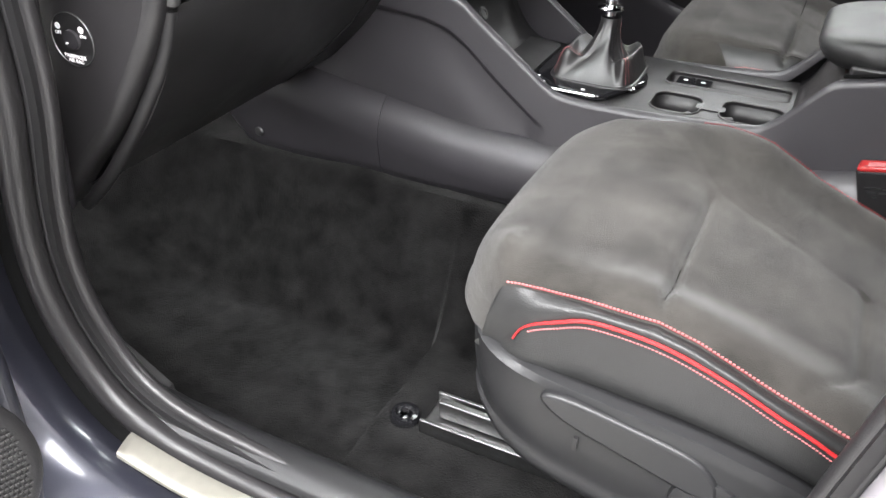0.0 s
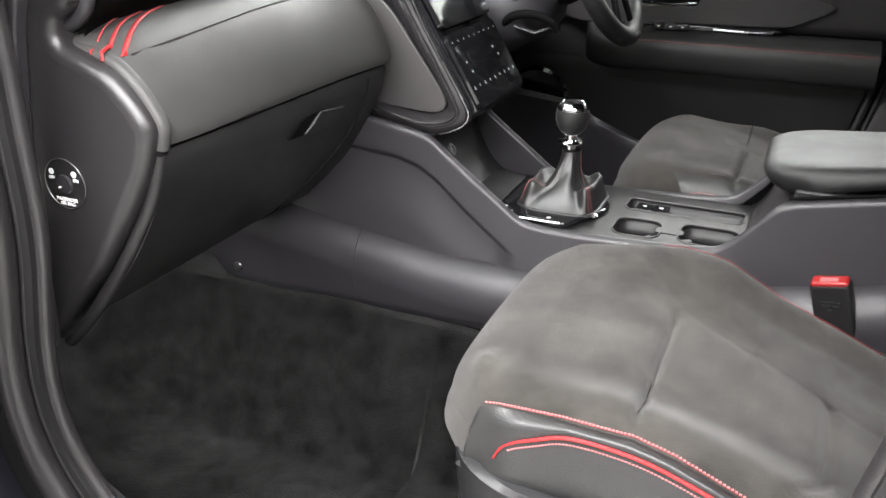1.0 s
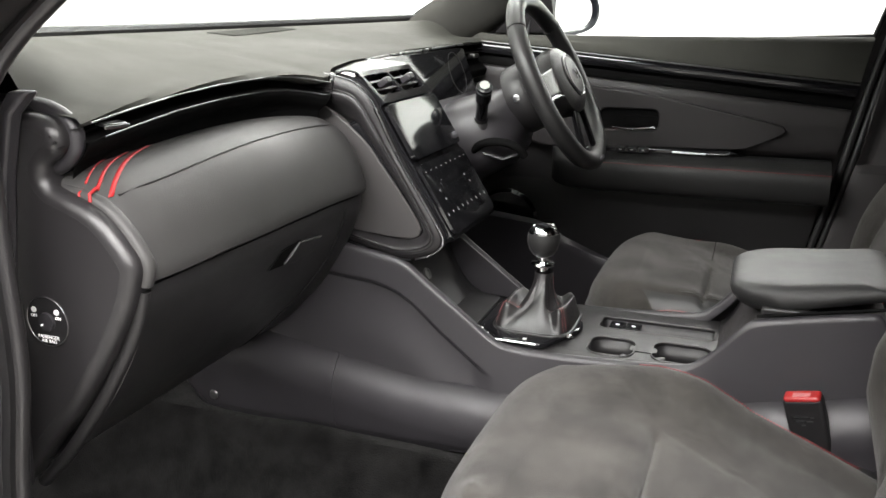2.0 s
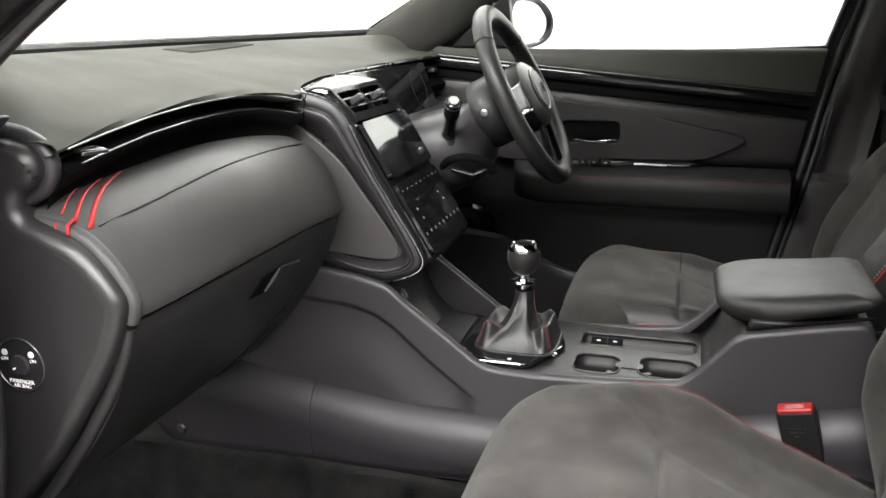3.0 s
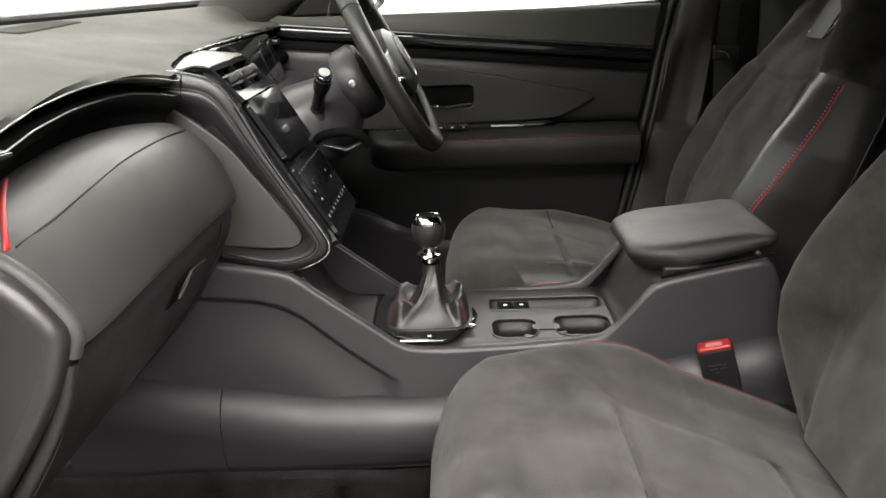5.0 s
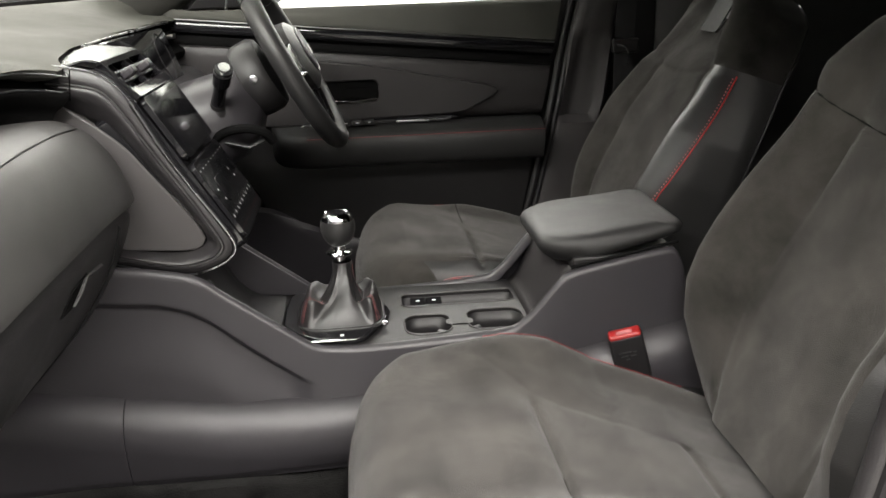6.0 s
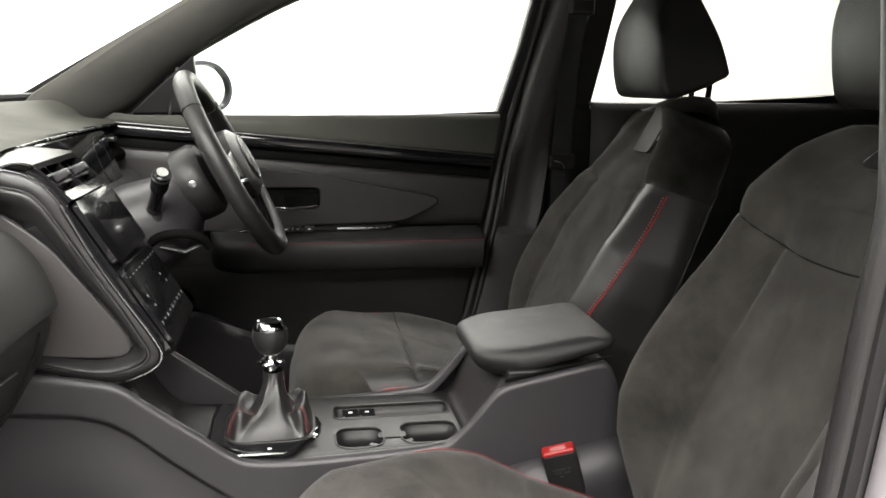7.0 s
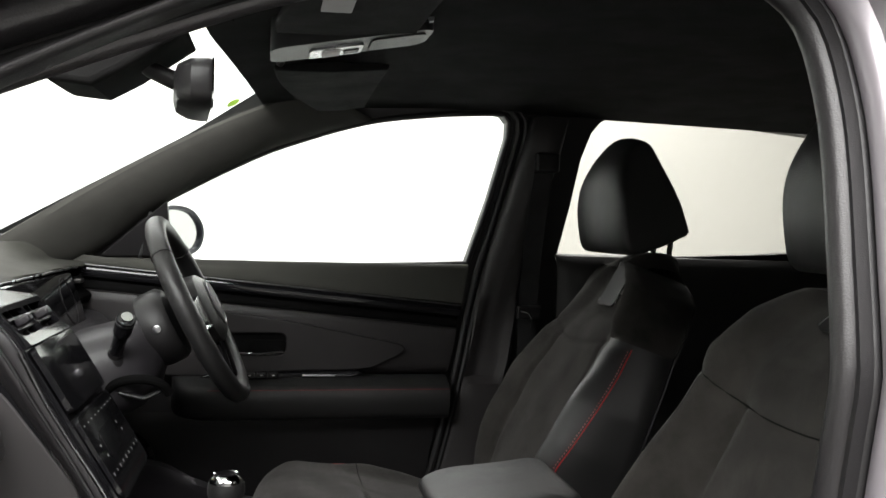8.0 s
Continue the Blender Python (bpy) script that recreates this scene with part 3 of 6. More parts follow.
    # leather bolster sides wrap from the seam down to the base
    for sgn, rows0 in ((-1, grid[:lo + 1][::-1]), (1, grid[hi:])):
        rows = [list(r) for r in rows0]
        rim = rows[-1]
        if sgn > 0:
            # slanting leather face between the stitched seam and the piping
            rows, pip = [rows[0]], []
            for j, p in enumerate(rows0[0]):
                wt = step(0, 0.09, ks[j])
                x = p[0] - dx
                zp = float(np.interp(x, [c[0] for c in PIPE], [c[1] for c in PIPE]))
                pip.append((p[0] - 0.010 * (1 - wt), p[1] + s * 0.0145 * wt, zp))
            for q in np.linspace(0.1, 1, 10):
                bow = 0.0050 * math.sin(math.pi * q)
                rows.append([(a[0] + (b[0] - a[0]) * q, a[1] + (b[1] - a[1]) * q + s * bow, a[2] + (b[2] - a[2]) * q + bow) for a, b in zip(rows0[0], pip)])
            rim = rows[-1]
        for out, zt in ((0.006, 0.35), (0.008, 0.6), (0.002, 0.85), (-0.012, 1.0)):
            new_row = []
            for j, p in enumerate(rim):
                base = 0.650 - 0.05 * step(0.2, 0.7, p[0] - dx)
                wt = step(0, 0.09, ks[j])
                gain = 0.5 if sgn > 0 else 1.0
                new_row.append((p[0] - out * (1 - wt), p[1] + s * sgn * out * gain * wt, p[2] + (base - p[2]) * zt))
            rows.append(new_row)
        if s > 0 and sgn < 0:
            jc = [j for j, k in enumerate(ks) if k >= 0.13][0]
            part("cushion_side", lattice([r[:jc + 1] for r in rows]), SUEDE, th, sharp=60)
            rows = [r[jc:] for r in rows]
        part("bolster", lattice(rows), LEATHER, th, "smooth black leather side bolster", sharp=60)
    # front face under the cushion
    rows = []
    for out, zt in ((0, 0), (-0.006, 0.35), (-0.008, 0.6), (-0.002, 0.85), (0.012, 1.0)):
        rows.append([(g[0][0] + out, g[0][1], g[0][2] + (0.650 - g[0][2]) * zt) for g in grid[lo:hi + 1]])
    part("front_face", lattice(rows), SUEDE, th, sharp=60)

    # piping and stitching on both sides
    for sgn in (-1, 1):
        ln = smooth_line([(x, sgn * (0.2185 + 0.002 * step(0.198, 0.23, x)), z) for x, z in PIPE[2:13]], 50)
        lift = 0.0015 if sgn > 0 else 0.0045
        part("piping", sweep([world(p[0], p[1] + sgn * lift, p[2] + ((-0.010 if s > 0 else -0.022) if sgn < 0 else 0.0)) for p in ln], [0.0010 + 0.0009 * step(0, 0.2, i / 49) for i in range(50)], 8, up=(0, 1, 0)), RED, th, "bright red piping")
        dash = []
        for i in range(0, 104):
            k = i / 103 * 49
            a = ln[int(k)] + (ln[min(49, int(k) + 1)] - ln[int(k)]) * (k - int(k))
            if a[0] < 0.212:
                continue
            c = Vector(world(a[0], a[1] + sgn * 0.0026, a[2] - 0.0065))
            dash.append(moved(block(-0.0011, 0.0011, -0.0006, 0.0006, -0.0005, 0.0005), Matrix.Translation(c)))
        part("stitching", join(*dash), THREAD, th, "pale red stitches")
        dash = []
        for i in range(116):
            x = 0.140 + (0.56 - 0.140) * i / 115
            uu = edge_u + 0.001 if sgn > 0 else -edge_in
            if x - front_x(uu) < 0.012 or (sgn < 0 and x < 0.285):
                continue
            z = top(x, uu) + 0.0008
            dash.append(moved(block(-0.0012, 0.0012, -0.0009, 0.0009, -0.0006, 0.0006), Matrix.Translation(Vector(world(x, uu, z + 0.0004)))))
        part("stitching", join(*dash), THREAD if sgn > 0 else (MAROON if s < 0 else LEATHER), th, "sewn stitches")
        if sgn > 0:
            part("seam_line", sweep([world(x, edge_u + 0.0012, top(x, edge_u + 0.001) + 0.0001) for x in np.linspace(0.200, 0.56, 60)], 0.0007, 6), MAROON, th, "thin dark red seam")

    # dark sewn lines across and round the seat panel
    part("cross_seam", sweep([world(0.324, u, top(0.324, u) + 0.0003) for u in np.linspace(0.060, 0.178, 24)], 0.0008, 6), SEAMLINE, th)

    # moulded plastic base round the front and the outer side
    path = [(0.150, -0.16), (0.140, -0.05), (0.138, 0.08), (0.143, 0.165), (0.165, 0.208), (0.215, 0.229), (0.30, 0.236), (0.38, 0.238), (0.46, 0.239), (0.56, 0.238), (0.66, 0.236)]
    ztop = [0.664, 0.666, 0.668, 0.670, 0.668, 0.664, 0.659, 0.652, 0.636, 0.60, 0.58]
    zbot = [0.595, 0.595, 0.598, 0.592, 0.570, 0.536, 0.516, 0.506, 0.500, 0.495, 0.490]
    fine = smooth_line([(x, u, a, b) for (x, u), a, b in zip(path, ztop, zbot)], 60)
    rows = []
    for i, (x, u, a, b) in enumerate(fine):
        q = fine[min(59, i + 1)] - fine[max(0, i - 1)]
        t = Vector((q[0], q[1])).normalized()
        nx, nu = t.y * -1, t.x
        if nu < 0 and nx > 0:
            nx, nu = -nx, -nu
        row = []
        for f, o in ((0, -0.016), (0.0, -0.007), (0.018, 0.001), (0.05, 0.003), (0.10, 0.002), (0.5, 0.000), (0.78, -0.004), (0.82, -0.001), (0.95, -0.006), (1.0, -0.022)):
            row.append(world(x + nx * o, u + nu * o, a + (b - a) * f))
        rows.append(smooth_line(row, 22))
    part("side_cover", lattice(rows), SEAT_PLASTIC, th, "charcoal plastic seat base cover", solid=0.004)
    # height lever
    lev = [(0.236, 0.650), (0.262, 0.656), (0.33, 0.646), (0.385, 0.634), (0.408, 0.615), (0.412, 0.590), (0.38, 0.592), (0.33, 0.606), (0.275, 0.622), (0.250, 0.634)]
    lev = [tuple(p) for p in smooth_line(lev, 40, closed=True)]
    part("height_lever", plate(lev, [], lambda a, b, w: world(a, 0.230 + w, b), 0.016), SEAT_PLASTIC, th, "black plastic height lever", bevel=0.006)
    part("recliner_knob", moved(turned([(0.0, 0), (0.034, 0), (0.036, 0.004), (0.034, 0.009), (0.0, 0.010)], 32), Matrix.Translation(Vector(world(0.405, 0.236, 0.578))) @ Matrix.Rotation(radians(90 if s < 0 else -90), 4, "X")), SEAT_PLASTIC, th, sharp=50)
    part("pin_slot", moved(block(-0.002, 0.002, -0.004, 0.004, -0.008, 0.008), Matrix.Translation(Vector(world(0.276, 0.237, 0.600)))), PLASTIC_DARK, th)
    # seat frame and runners
    part("frame_pan", moved(block(-0.22, 0.22, -0.19, 0.19, -0.05, 0.05), Matrix.Translation(Vector(world(0.42, 0, 0.57)))), PLASTIC_DARK, th, bevel=0.02)
    for u in (-0.165, 0.055):
        rail_x = (0.030 + dx, 0.66 + dx)
        part("runner", join(block(*rail_x, *sorted((s * (mid + u - 0.033), s * (mid + u + 0.033))), 0.366, 0.373),
                            block(*rail_x, *sorted((s * (mid + u - 0.033), s * (mid + u - 0.027))), 0.373, 0.390),
                            block(*rail_x, *sorted((s * (mid + u + 0.027), s * (mid + u + 0.033))), 0.373, 0.390)), STEEL, th, "bright steel seat runner", bevel=0.002)
        part("runner_slide", block(0.045 + dx, 0.64 + dx, *sorted((s * (mid + u - 0.008), s * (mid + u + 0.004))), 0.375, 0.404), STEEL, th, bevel=0.003)
        part("runner_foot", moved(turned([(0.007, 0), (0.021, 0), (0.022, 0.008), (0.019, 0.014), (0.014, 0.015), (0.011, 0.008), (0.007, 0.007)], 20), Matrix.Translation(Vector(world(0.002, u + 0.018, 0.366)))), GLOSS, th, "black runner mounting with bolt")
        part("bolt", moved(turned([(0.0, 0), (0.007, 0), (0.007, 0.006), (0.005, 0.009), (0, 0.009)], 8), Matrix.Translation(Vector(world(0.002, u + 0.018, 0.374)))), CHROME, th)
        part("riser", moved(block(-0.02, 0.02, -0.012, 0.012, -0.08, 0.08), Matrix.Translation(Vector(world(0.30, u, 0.485)))), PLASTIC_DARK, th, bevel=0.004)
        part("riser", moved(block(-0.02, 0.02, -0.012, 0.012, -0.08, 0.08), Matrix.Translation(Vector(world(0.58, u, 0.485)))), PLASTIC_DARK, th, bevel=0.004)

    # backrest: rings up the leaning axis
    lean = radians(19)
    hinge = Vector((0.615, 0, 0.655))
    dv, dn = Vector((math.sin(lean), 0, math.cos(lean))), Vector((-math.cos(lean), 0, math.sin(lean)))

    def back(u, v, n):
        p = hinge + dv * v + dn * n
        return world(p.x, u, p.z)

    wv = ((0.0, 0.185), (0.06, 0.212), (0.14, 0.232), (0.22, 0.236), (0.30, 0.228), (0.37, 0.206), (0.415, 0.188), (0.45, 0.180), (0.49, 0.172), (0.53, 0.158), (0.555, 0.132), (0.568, 0.105))
    bol = ((0.0, -0.02), (0.05, 0.016), (0.10, 0.050), (0.15, 0.066), (0.19, 0.069), (0.24, 0.064), (0.32, 0.050), (0.38, 0.032), (0.42, 0.022), (0.46, 0.026), (0.52, 0.026), (0.57, 0.020))
    if s < 0:
        wv = wv[:5] + ((0.37, 0.210), (0.415, 0.201), (0.45, 0.199), (0.49, 0.194), (0.53, 0.181), (0.555, 0.160), (0.568, 0.136))
        bol = bol[:7] + ((0.38, 0.037), (0.42, 0.032), (0.46, 0.032), (0.52, 0.027), (0.57, 0.020))
    cen = ((0.0, 0.055), (0.08, 0.052), (0.2, 0.044), (0.3, 0.034), (0.40, 0.022), (0.46, -0.008), (0.52, -0.028), (0.57, -0.044))
    if s < 0:
        cen = cen[:4] + ((0.40, 0.030), (0.46, 0.028), (0.52, 0.002), (0.57, -0.036))
    else:
        cen = cen[:4] + ((0.40, 0.014), (0.46, -0.020), (0.52, -0.040), (0.57, -0.046))
    near_bol = bol
    if s > 0:
        # a low bolster towards the console under an upright shoulder
        near_bol = ((0.0, -0.02), (0.05, 0.004), (0.10, 0.030), (0.15, 0.041), (0.19, 0.042), (0.24, 0.034), (0.307, 0.022), (0.36, 0.009), (0.410, 0.001), (0.430, 0.014), (0.46, 0.036), (0.54, 0.056), (0.57, 0.056))
    rear = ((0.0, 0.07), (0.3, 0.092), (0.45, 0.122), (0.53, 0.134), (0.57, 0.126))

    def pick(tab, v):
        return float(np.interp(v, [t[0] for t in tab], [t[1] for t in tab]))

    def yoke(f):
        return 0.440 - 0.045 * (1 - min(1, abs(f)) ** 2.2)

    fs = np.concatenate([-1 + 0.3 * (1 - np.cos(np.linspace(0, math.pi / 2, 14)))[:-1], np.linspace(-0.7, 0.7, 50), 1 - 0.3 * (1 - np.cos(np.linspace(math.pi / 2, 0, 14)))[1:]])
    vs = np.linspace(0, 0.568, 100)

    def face(f, v, lift=0.0):
        """A point on the backrest's front, f across its width from -1 to 1, v up it."""
        w, a = pick(wv, v), abs(f)
        inside = s > 0 and f < 0
        n = pick(cen, v) + pick(near_bol if inside else bol, v) * (step(0.60, 0.82, a) if inside else step(0.42, 0.80, a)) * (0.45 if s > 0 and f > 0 else 1.0)
        if a > 0.72:
            n = -0.03 + (n + 0.03) * math.sqrt(max(0, 1 - ((a - 0.72) / 0.28) ** 2.6))
        if v < yoke(f):
            n -= 0.006 * near((a - (0.64 if inside else 0.56 - 0.10 * v / 0.4)) * w, 0.006)
        n -= 0.004 * near(v - yoke(f), 0.005)
        n += 0.004 * step(0, 0.03, v - yoke(f)) * (1 - a ** 3) * step(0.57, 0.50, v)
        n += 0.0015 * math.sin(v * 29 + f * 5) * math.sin(f * 6 - v * 13)
        return back(f * w, v, n + lift)

    front_rows = [[face(f, v) for f in fs] for v in vs]
    L = [i for i, f in enumerate(fs) if f <= (-0.80 if s < 0 else -0.77)][-1]
    H = [i for i, f in enumerate(fs) if f >= 0.80][0]
    cut = int(0.425 / 0.568 * 99)
    part("backrest", lattice([r[L:H + 1] for r in front_rows]), SUEDE, th, "grey suede backrest", sharp=60)
    for sgn in (-1, 1):
        low = []
        for v, r in zip(vs, front_rows):
            strip = r[:L + 1][::-1] if sgn < 0 else r[H:]
            w = pick(wv, v)
            strip = list(strip) + [back(sgn * (w + 0.002), v, -0.05), back(sgn * (w - 0.002), v, -pick(rear, v) * 0.85), back(sgn * (w - 0.02), v, -pick(rear, v))]
            low.append(strip)
        part("bolster", lattice(low[:cut + 1]), LEATHER, th, "smooth black leather backrest bolster", sharp=60)
        part("shoulder", lattice(low[cut:]), SUEDE, th, sharp=60)
        ln = []
        for v in np.linspace(0.07, 0.415, 60):
            f = 0.895 + (0.075 if s < 0 else 0.098) * v / 0.415
            n = -0.03 + (pick(cen, v) + pick(near_bol if sgn < 0 else bol, v) * (0.45 if s > 0 and sgn > 0 else 1.0) + 0.03) * math.sqrt(1 - ((f - 0.72) / 0.28) ** 2.6)
            ln.append(Vector(back(sgn * (pick(wv, v) * f + 0.0012), v, n + 0.0012)))
        part("piping", sweep(ln, 0.0017 if s < 0 else 0.0014, 8), RED, th, "red seam")
        dash = []
        for i in range(1, 59):
            c = ln[i].lerp(ln[i + 1], 0.3) + Vector((0.006 if s < 0 else -0.0055, 0, 0)) + Vector((0, s * sgn * (0.003 if s < 0 else -0.001), 0))
            dash.append(moved(block(-0.0008, 0.0008, -0.0006, 0.0006, -0.0013, 0.0013), Matrix.Translation(c)))
        part("stitching", join(*dash), THREAD, th, "red stitches")
    part("back_shell", lattice([[back(f * (pick(wv, v) - 0.018), v, -pick(rear, v) - 0.012 * (1 - f * f)) for f in np.linspace(-1, 1, 12)] for v in vs[::4].tolist() + [0.568]]), PLASTIC_DARK, th, solid=0.004)
    crest = []
    for j, f in enumerate(fs):
        a, b = Vector(front_rows[-1][j]), Vector(back(f * (pick(wv, 0.568) - 0.018 * abs(f)), 0.568, -pick(rear, 0.568)))
        up = Vector((dv.x, 0, dv.z)) * (0.026 * (1 - abs(f) ** 3) if s < 0 else 0.052 * (1 - 0.7 * abs(f) ** 6))
        crest.append([a, a.lerp(b, 0.2) + up * 0.55, a.lerp(b, 0.5) + up * 0.95, a.lerp(b, 0.8) + up * 0.8, b])
    part("crest", lattice([smooth_line(r, 14) for r in crest]), SUEDE, th, sharp=60)
    line = [Vector(face(f, yoke(f), 0.0004)) for f in np.linspace(-0.93, 0.93, 60)]
    if s < 0:
        part("yoke_seam", sweep(line, 0.0011, 6), SEAMLINE, th)
    # trim plate under the head restraint
    part("trim_plate", plate([tuple(p) for p in (rounded(-0.036, 0.036, 0.482, 0.582, 0.008) if s > 0 else rounded(-0.028, 0.028, 0.512, 0.586, 0.008))], [], lambda a, b, w: back(a, b, pick(cen, b) + (-0.002 if s > 0 else 0.004) + w * 1.0), 0.010), PLASTIC_DARK, th, "black plastic trim under the head restraint", bevel=0.003)
    for sgn in (-1, 1):
        part("trim_edge", sweep([back(sgn * (0.037 if s > 0 else 0.029), v, pick(cen, v) + (0.006 if s > 0 else 0.012)) for v in np.linspace(0.490 if s > 0 else 0.518, 0.578, 8)], 0.0026, 8), SATIN, th, "thin silver edge of the trim")

    # head restraint
    hr = smooth_line([(0.764, 1.235), (0.757, 1.29), (0.760, 1.345), (0.778, 1.395), (0.806, 1.430), (0.828, 1.436), (0.850, 1.420), (0.876, 1.350), (0.908, 1.262), (0.908, 1.248), (0.892, 1.240), (0.86, 1.225), (0.80, 1.208), (0.775, 1.212)], 56, closed=True)
    cx, cz = 0.83, 1.30
    rows = []
    for f in np.concatenate([[-1, -0.99, -0.96], np.linspace(-0.9, 0.9, 15), [0.96, 0.99, 1]]):
        k = 1.0 if abs(f) <= 0.9 else max(0.02, 0.90 + 0.10 * math.sqrt(max(0, 1 - ((abs(f) - 0.9) / 0.1) ** 2)))
        if abs(f) == 1:
            k = 0.86
        bow = 0.014 * abs(f) ** 2.2
        rows.append([world(cx + (x - cx) * k + bow * step(0.86, 0.76, x), f * 0.118 * (1 - 0.34 * step(1.29, 1.44, z)), cz + (z - cz) * k * (1 - 0.10 * f * f * step(1.30, 1.42, z))) for x, z in hr])
    part("head_restraint", lattice(rows, ring=True, caps=True), LEATHER, th, "black leather head restraint", sharp=50)
    for u in (-0.035, 0.035):
        part("post", sweep([world(0.905, u, 1.17), world(0.914, u, 1.25)], 0.0055, 10), CHROME, th, "chrome head restraint post")
        part("post_sleeve", moved(turned([(0.006, 0), (0.016, 0), (0.016, 0.012), (0.010, 0.018), (0.006, 0.018)], 14), Matrix.Translation(Vector(world(0.905, u, 1.178)))), PLASTIC_DARK, th)
    return th


seat(-1, 0.0, 0.385, "grey suede front passenger seat with red-piped black leather bolsters")
seat(1, 0.015, 0.364, "dark suede driver's seat with red-stitched black leather bolsters")

# passenger's belt buckle beside the tunnel
BK = thing("belt_buckle", "black seat belt buckle with red release button", "seat belt buckle")
bm_ = pose(0.498, -0.158, 0.712, 10, -15, -12) @ Matrix.Scale(0.84, 4)
part("housing", moved(block(-0.0290, 0.0290, -0.013, 0.013, -0.070, 0.034), bm_), PLASTIC_DARK, BK, bevel=0.005)
part("release_button", moved(block(-0.0270, 0.0270, -0.0125, 0.0120, 0.028, 0.0385), bm_), BUTTON, BK, "bright red release button", bevel=0.004)
# pale patch painting the reflection on top of the button
part("button_sheen", moved(block(-0.013, 0.013, -0.0090, 0.0020, 0.0383, 0.0390), bm_), THREAD, BK)
part("stalk", moved(block(-0.014, 0.014, -0.005, 0.005, -0.15, -0.040), bm_), PLASTIC_DARK, BK, bevel=0.003)
for i, (a, b, w) in enumerate(((-0.006, 0.004, 0.022), (0.010, 0.003, 0.006), (-0.008, -0.003, 0.012), (0.006, -0.004, 0.010), (-0.004, -0.010, 0.006))):
    part("print_bar", moved(block(a - w / 2, a + w / 2, -0.0138, -0.0129, b - 0.0010, b + 0.0010), bm_), STEEL, BK)
CATCH = thing("seat_catch", "bright metal bracket between seat and tunnel", "bracket")
part("bracket", moved(block(-0.030, 0.030, -0.022, 0.022, -0.05, 0.006), pose(0.580, -0.160, 0.645, 0, 14, -25)), STEEL, CATCH, bevel=0.006)

# ---------------------------------------------------------------- dashboard
DASH = thing("dashboard", "dark dashboard with leather-look pad, gloss black band and red accents", "dashboard")


def lip(y):
    """The front edge of the upper pad."""
    tab = ((-0.66, -0.212, 1.114), (-0.60, -0.226, 1.117), (-0.50, -0.248, 1.122), (-0.40, -0.266, 1.127), (-0.30, -0.276, 1.130), (-0.25, -0.276, 1.131), (-0.20, -0.268, 1.132), (-0.16, -0.253, 1.131), (-0.13, -0.234, 1.126),
           (-0.105, -0.214, 1.119), (-0.085, -0.222, 1.124), (-0.05, -0.240, 1.131), (0.05, -0.254, 1.138), (0.20, -0.256, 1.141), (0.50, -0.240, 1.146), (0.70, -0.225, 1.148))
    return float(np.interp(y, [t[0] for t in tab], [t[1] for t in tab])), float(np.interp(y, [t[0] for t in tab], [t[2] for t in tab]))


rows = []
for y in np.linspace(-0.604, 0.70, 70):
    x, z = lip(y)
    bx, _, bz = screen_base(max(-0.66, min(0.66, y)))
    fall = 0.030 * max(0, (abs(y) - 0.55) / 0.15) ** 2 if y < 0 else 0
    rows.append(smooth_line([(bx - 0.06, y, bz - 0.035), (bx - 0.01, y, bz - 0.004), (bx + 0.06, y, bz + 0.005), ((bx + x) / 2, y, (bz + z) / 2 + 0.014 - fall), (x - 0.06, y, z + 0.014 - fall), (x - 0.015, y, z + 0.005), (x, y, z), (x - 0.012, y, z - 0.008), (x - 0.05, y, z - 0.010)], 40))
pad_rows = rows
part("upper_pad", lattice(rows), DASHTOP, DASH, "soft grey-black upper dash pad")
part("pad_seam", sweep([(lip(y)[0] - 0.001, y, lip(y)[1] - 0.004) for y in np.linspace(-0.585, -0.088, 60)], 0.0012, 6, up=(0, 1, 0)), STEEL, DASH, "thin silver line under the pad")


def pad_z(x, y):
    r = min(pad_rows, key=lambda q: abs(q[0][1] - y))[:30]
    return float(np.interp(x, [p[0] for p in r], [p[2] for p in r]))


part("speaker_grille", lattice([[(x, y, pad_z(x, y) + 0.0006) for y in np.linspace(0.05, 0.27, 14)] for x in np.linspace(-0.545, -0.490, 6)]), GRILLE, DASH, "flush speaker grille", solid=0.002)


# recessed gloss band with the slim vent
rows = []
for y in np.linspace(-0.592, -0.088, 60):
    x, z = lip(y)
    k = step(-0.16, -0.11, y)
    rows.append(smooth_line([(x - 0.05, y, z - 0.008), (x - 0.032, y, z - 0.012), (x - 0.026, y, z - 0.020), (x - 0.004, y, z - 0.0225), (x - 0.002, y, z - 0.027), (x - 0.012, y, z - 0.040), (x - 0.024, y, z - 0.050), (x - 0.034, y, z - 0.080)], 24))
part("vent_band", lattice(rows), SLOT, DASH, "gloss black recessed band with slim air vent", sharp=50)
part("band_line", sweep([(lip(y)[0] - 0.0025, y, lip(y)[1] - 0.0235) for y in np.linspace(-0.56, -0.088, 40)], 0.0011, 6, up=(0, 1, 0)), STEEL, DASH, "thin silver line")
for i in range(3):
    part("vent_vane", sweep([(lip(y)[0] - 0.030 + 0.004 * i, y, lip(y)[1] - 0.013 - 0.006 * i) for y in np.linspace(-0.62, -0.50, 14)], 0.0016, 6, up=(0, 1, 0)), PLASTIC_DARK, DASH)
part("vent_slider", moved(block(-0.008, 0.009, -0.015, 0.015, -0.003, 0.003), pose(-0.230, -0.556, 1.108, 0, 8, -12)), GLOSS, DASH, bevel=0.004)
part("slider_edge", moved(block(0.008, 0.0100, -0.0155, 0.0155, -0.0015, 0.0020), pose(-0.230, -0.556, 1.108, 0, 8, -12)), STEEL, DASH, bevel=0.002)

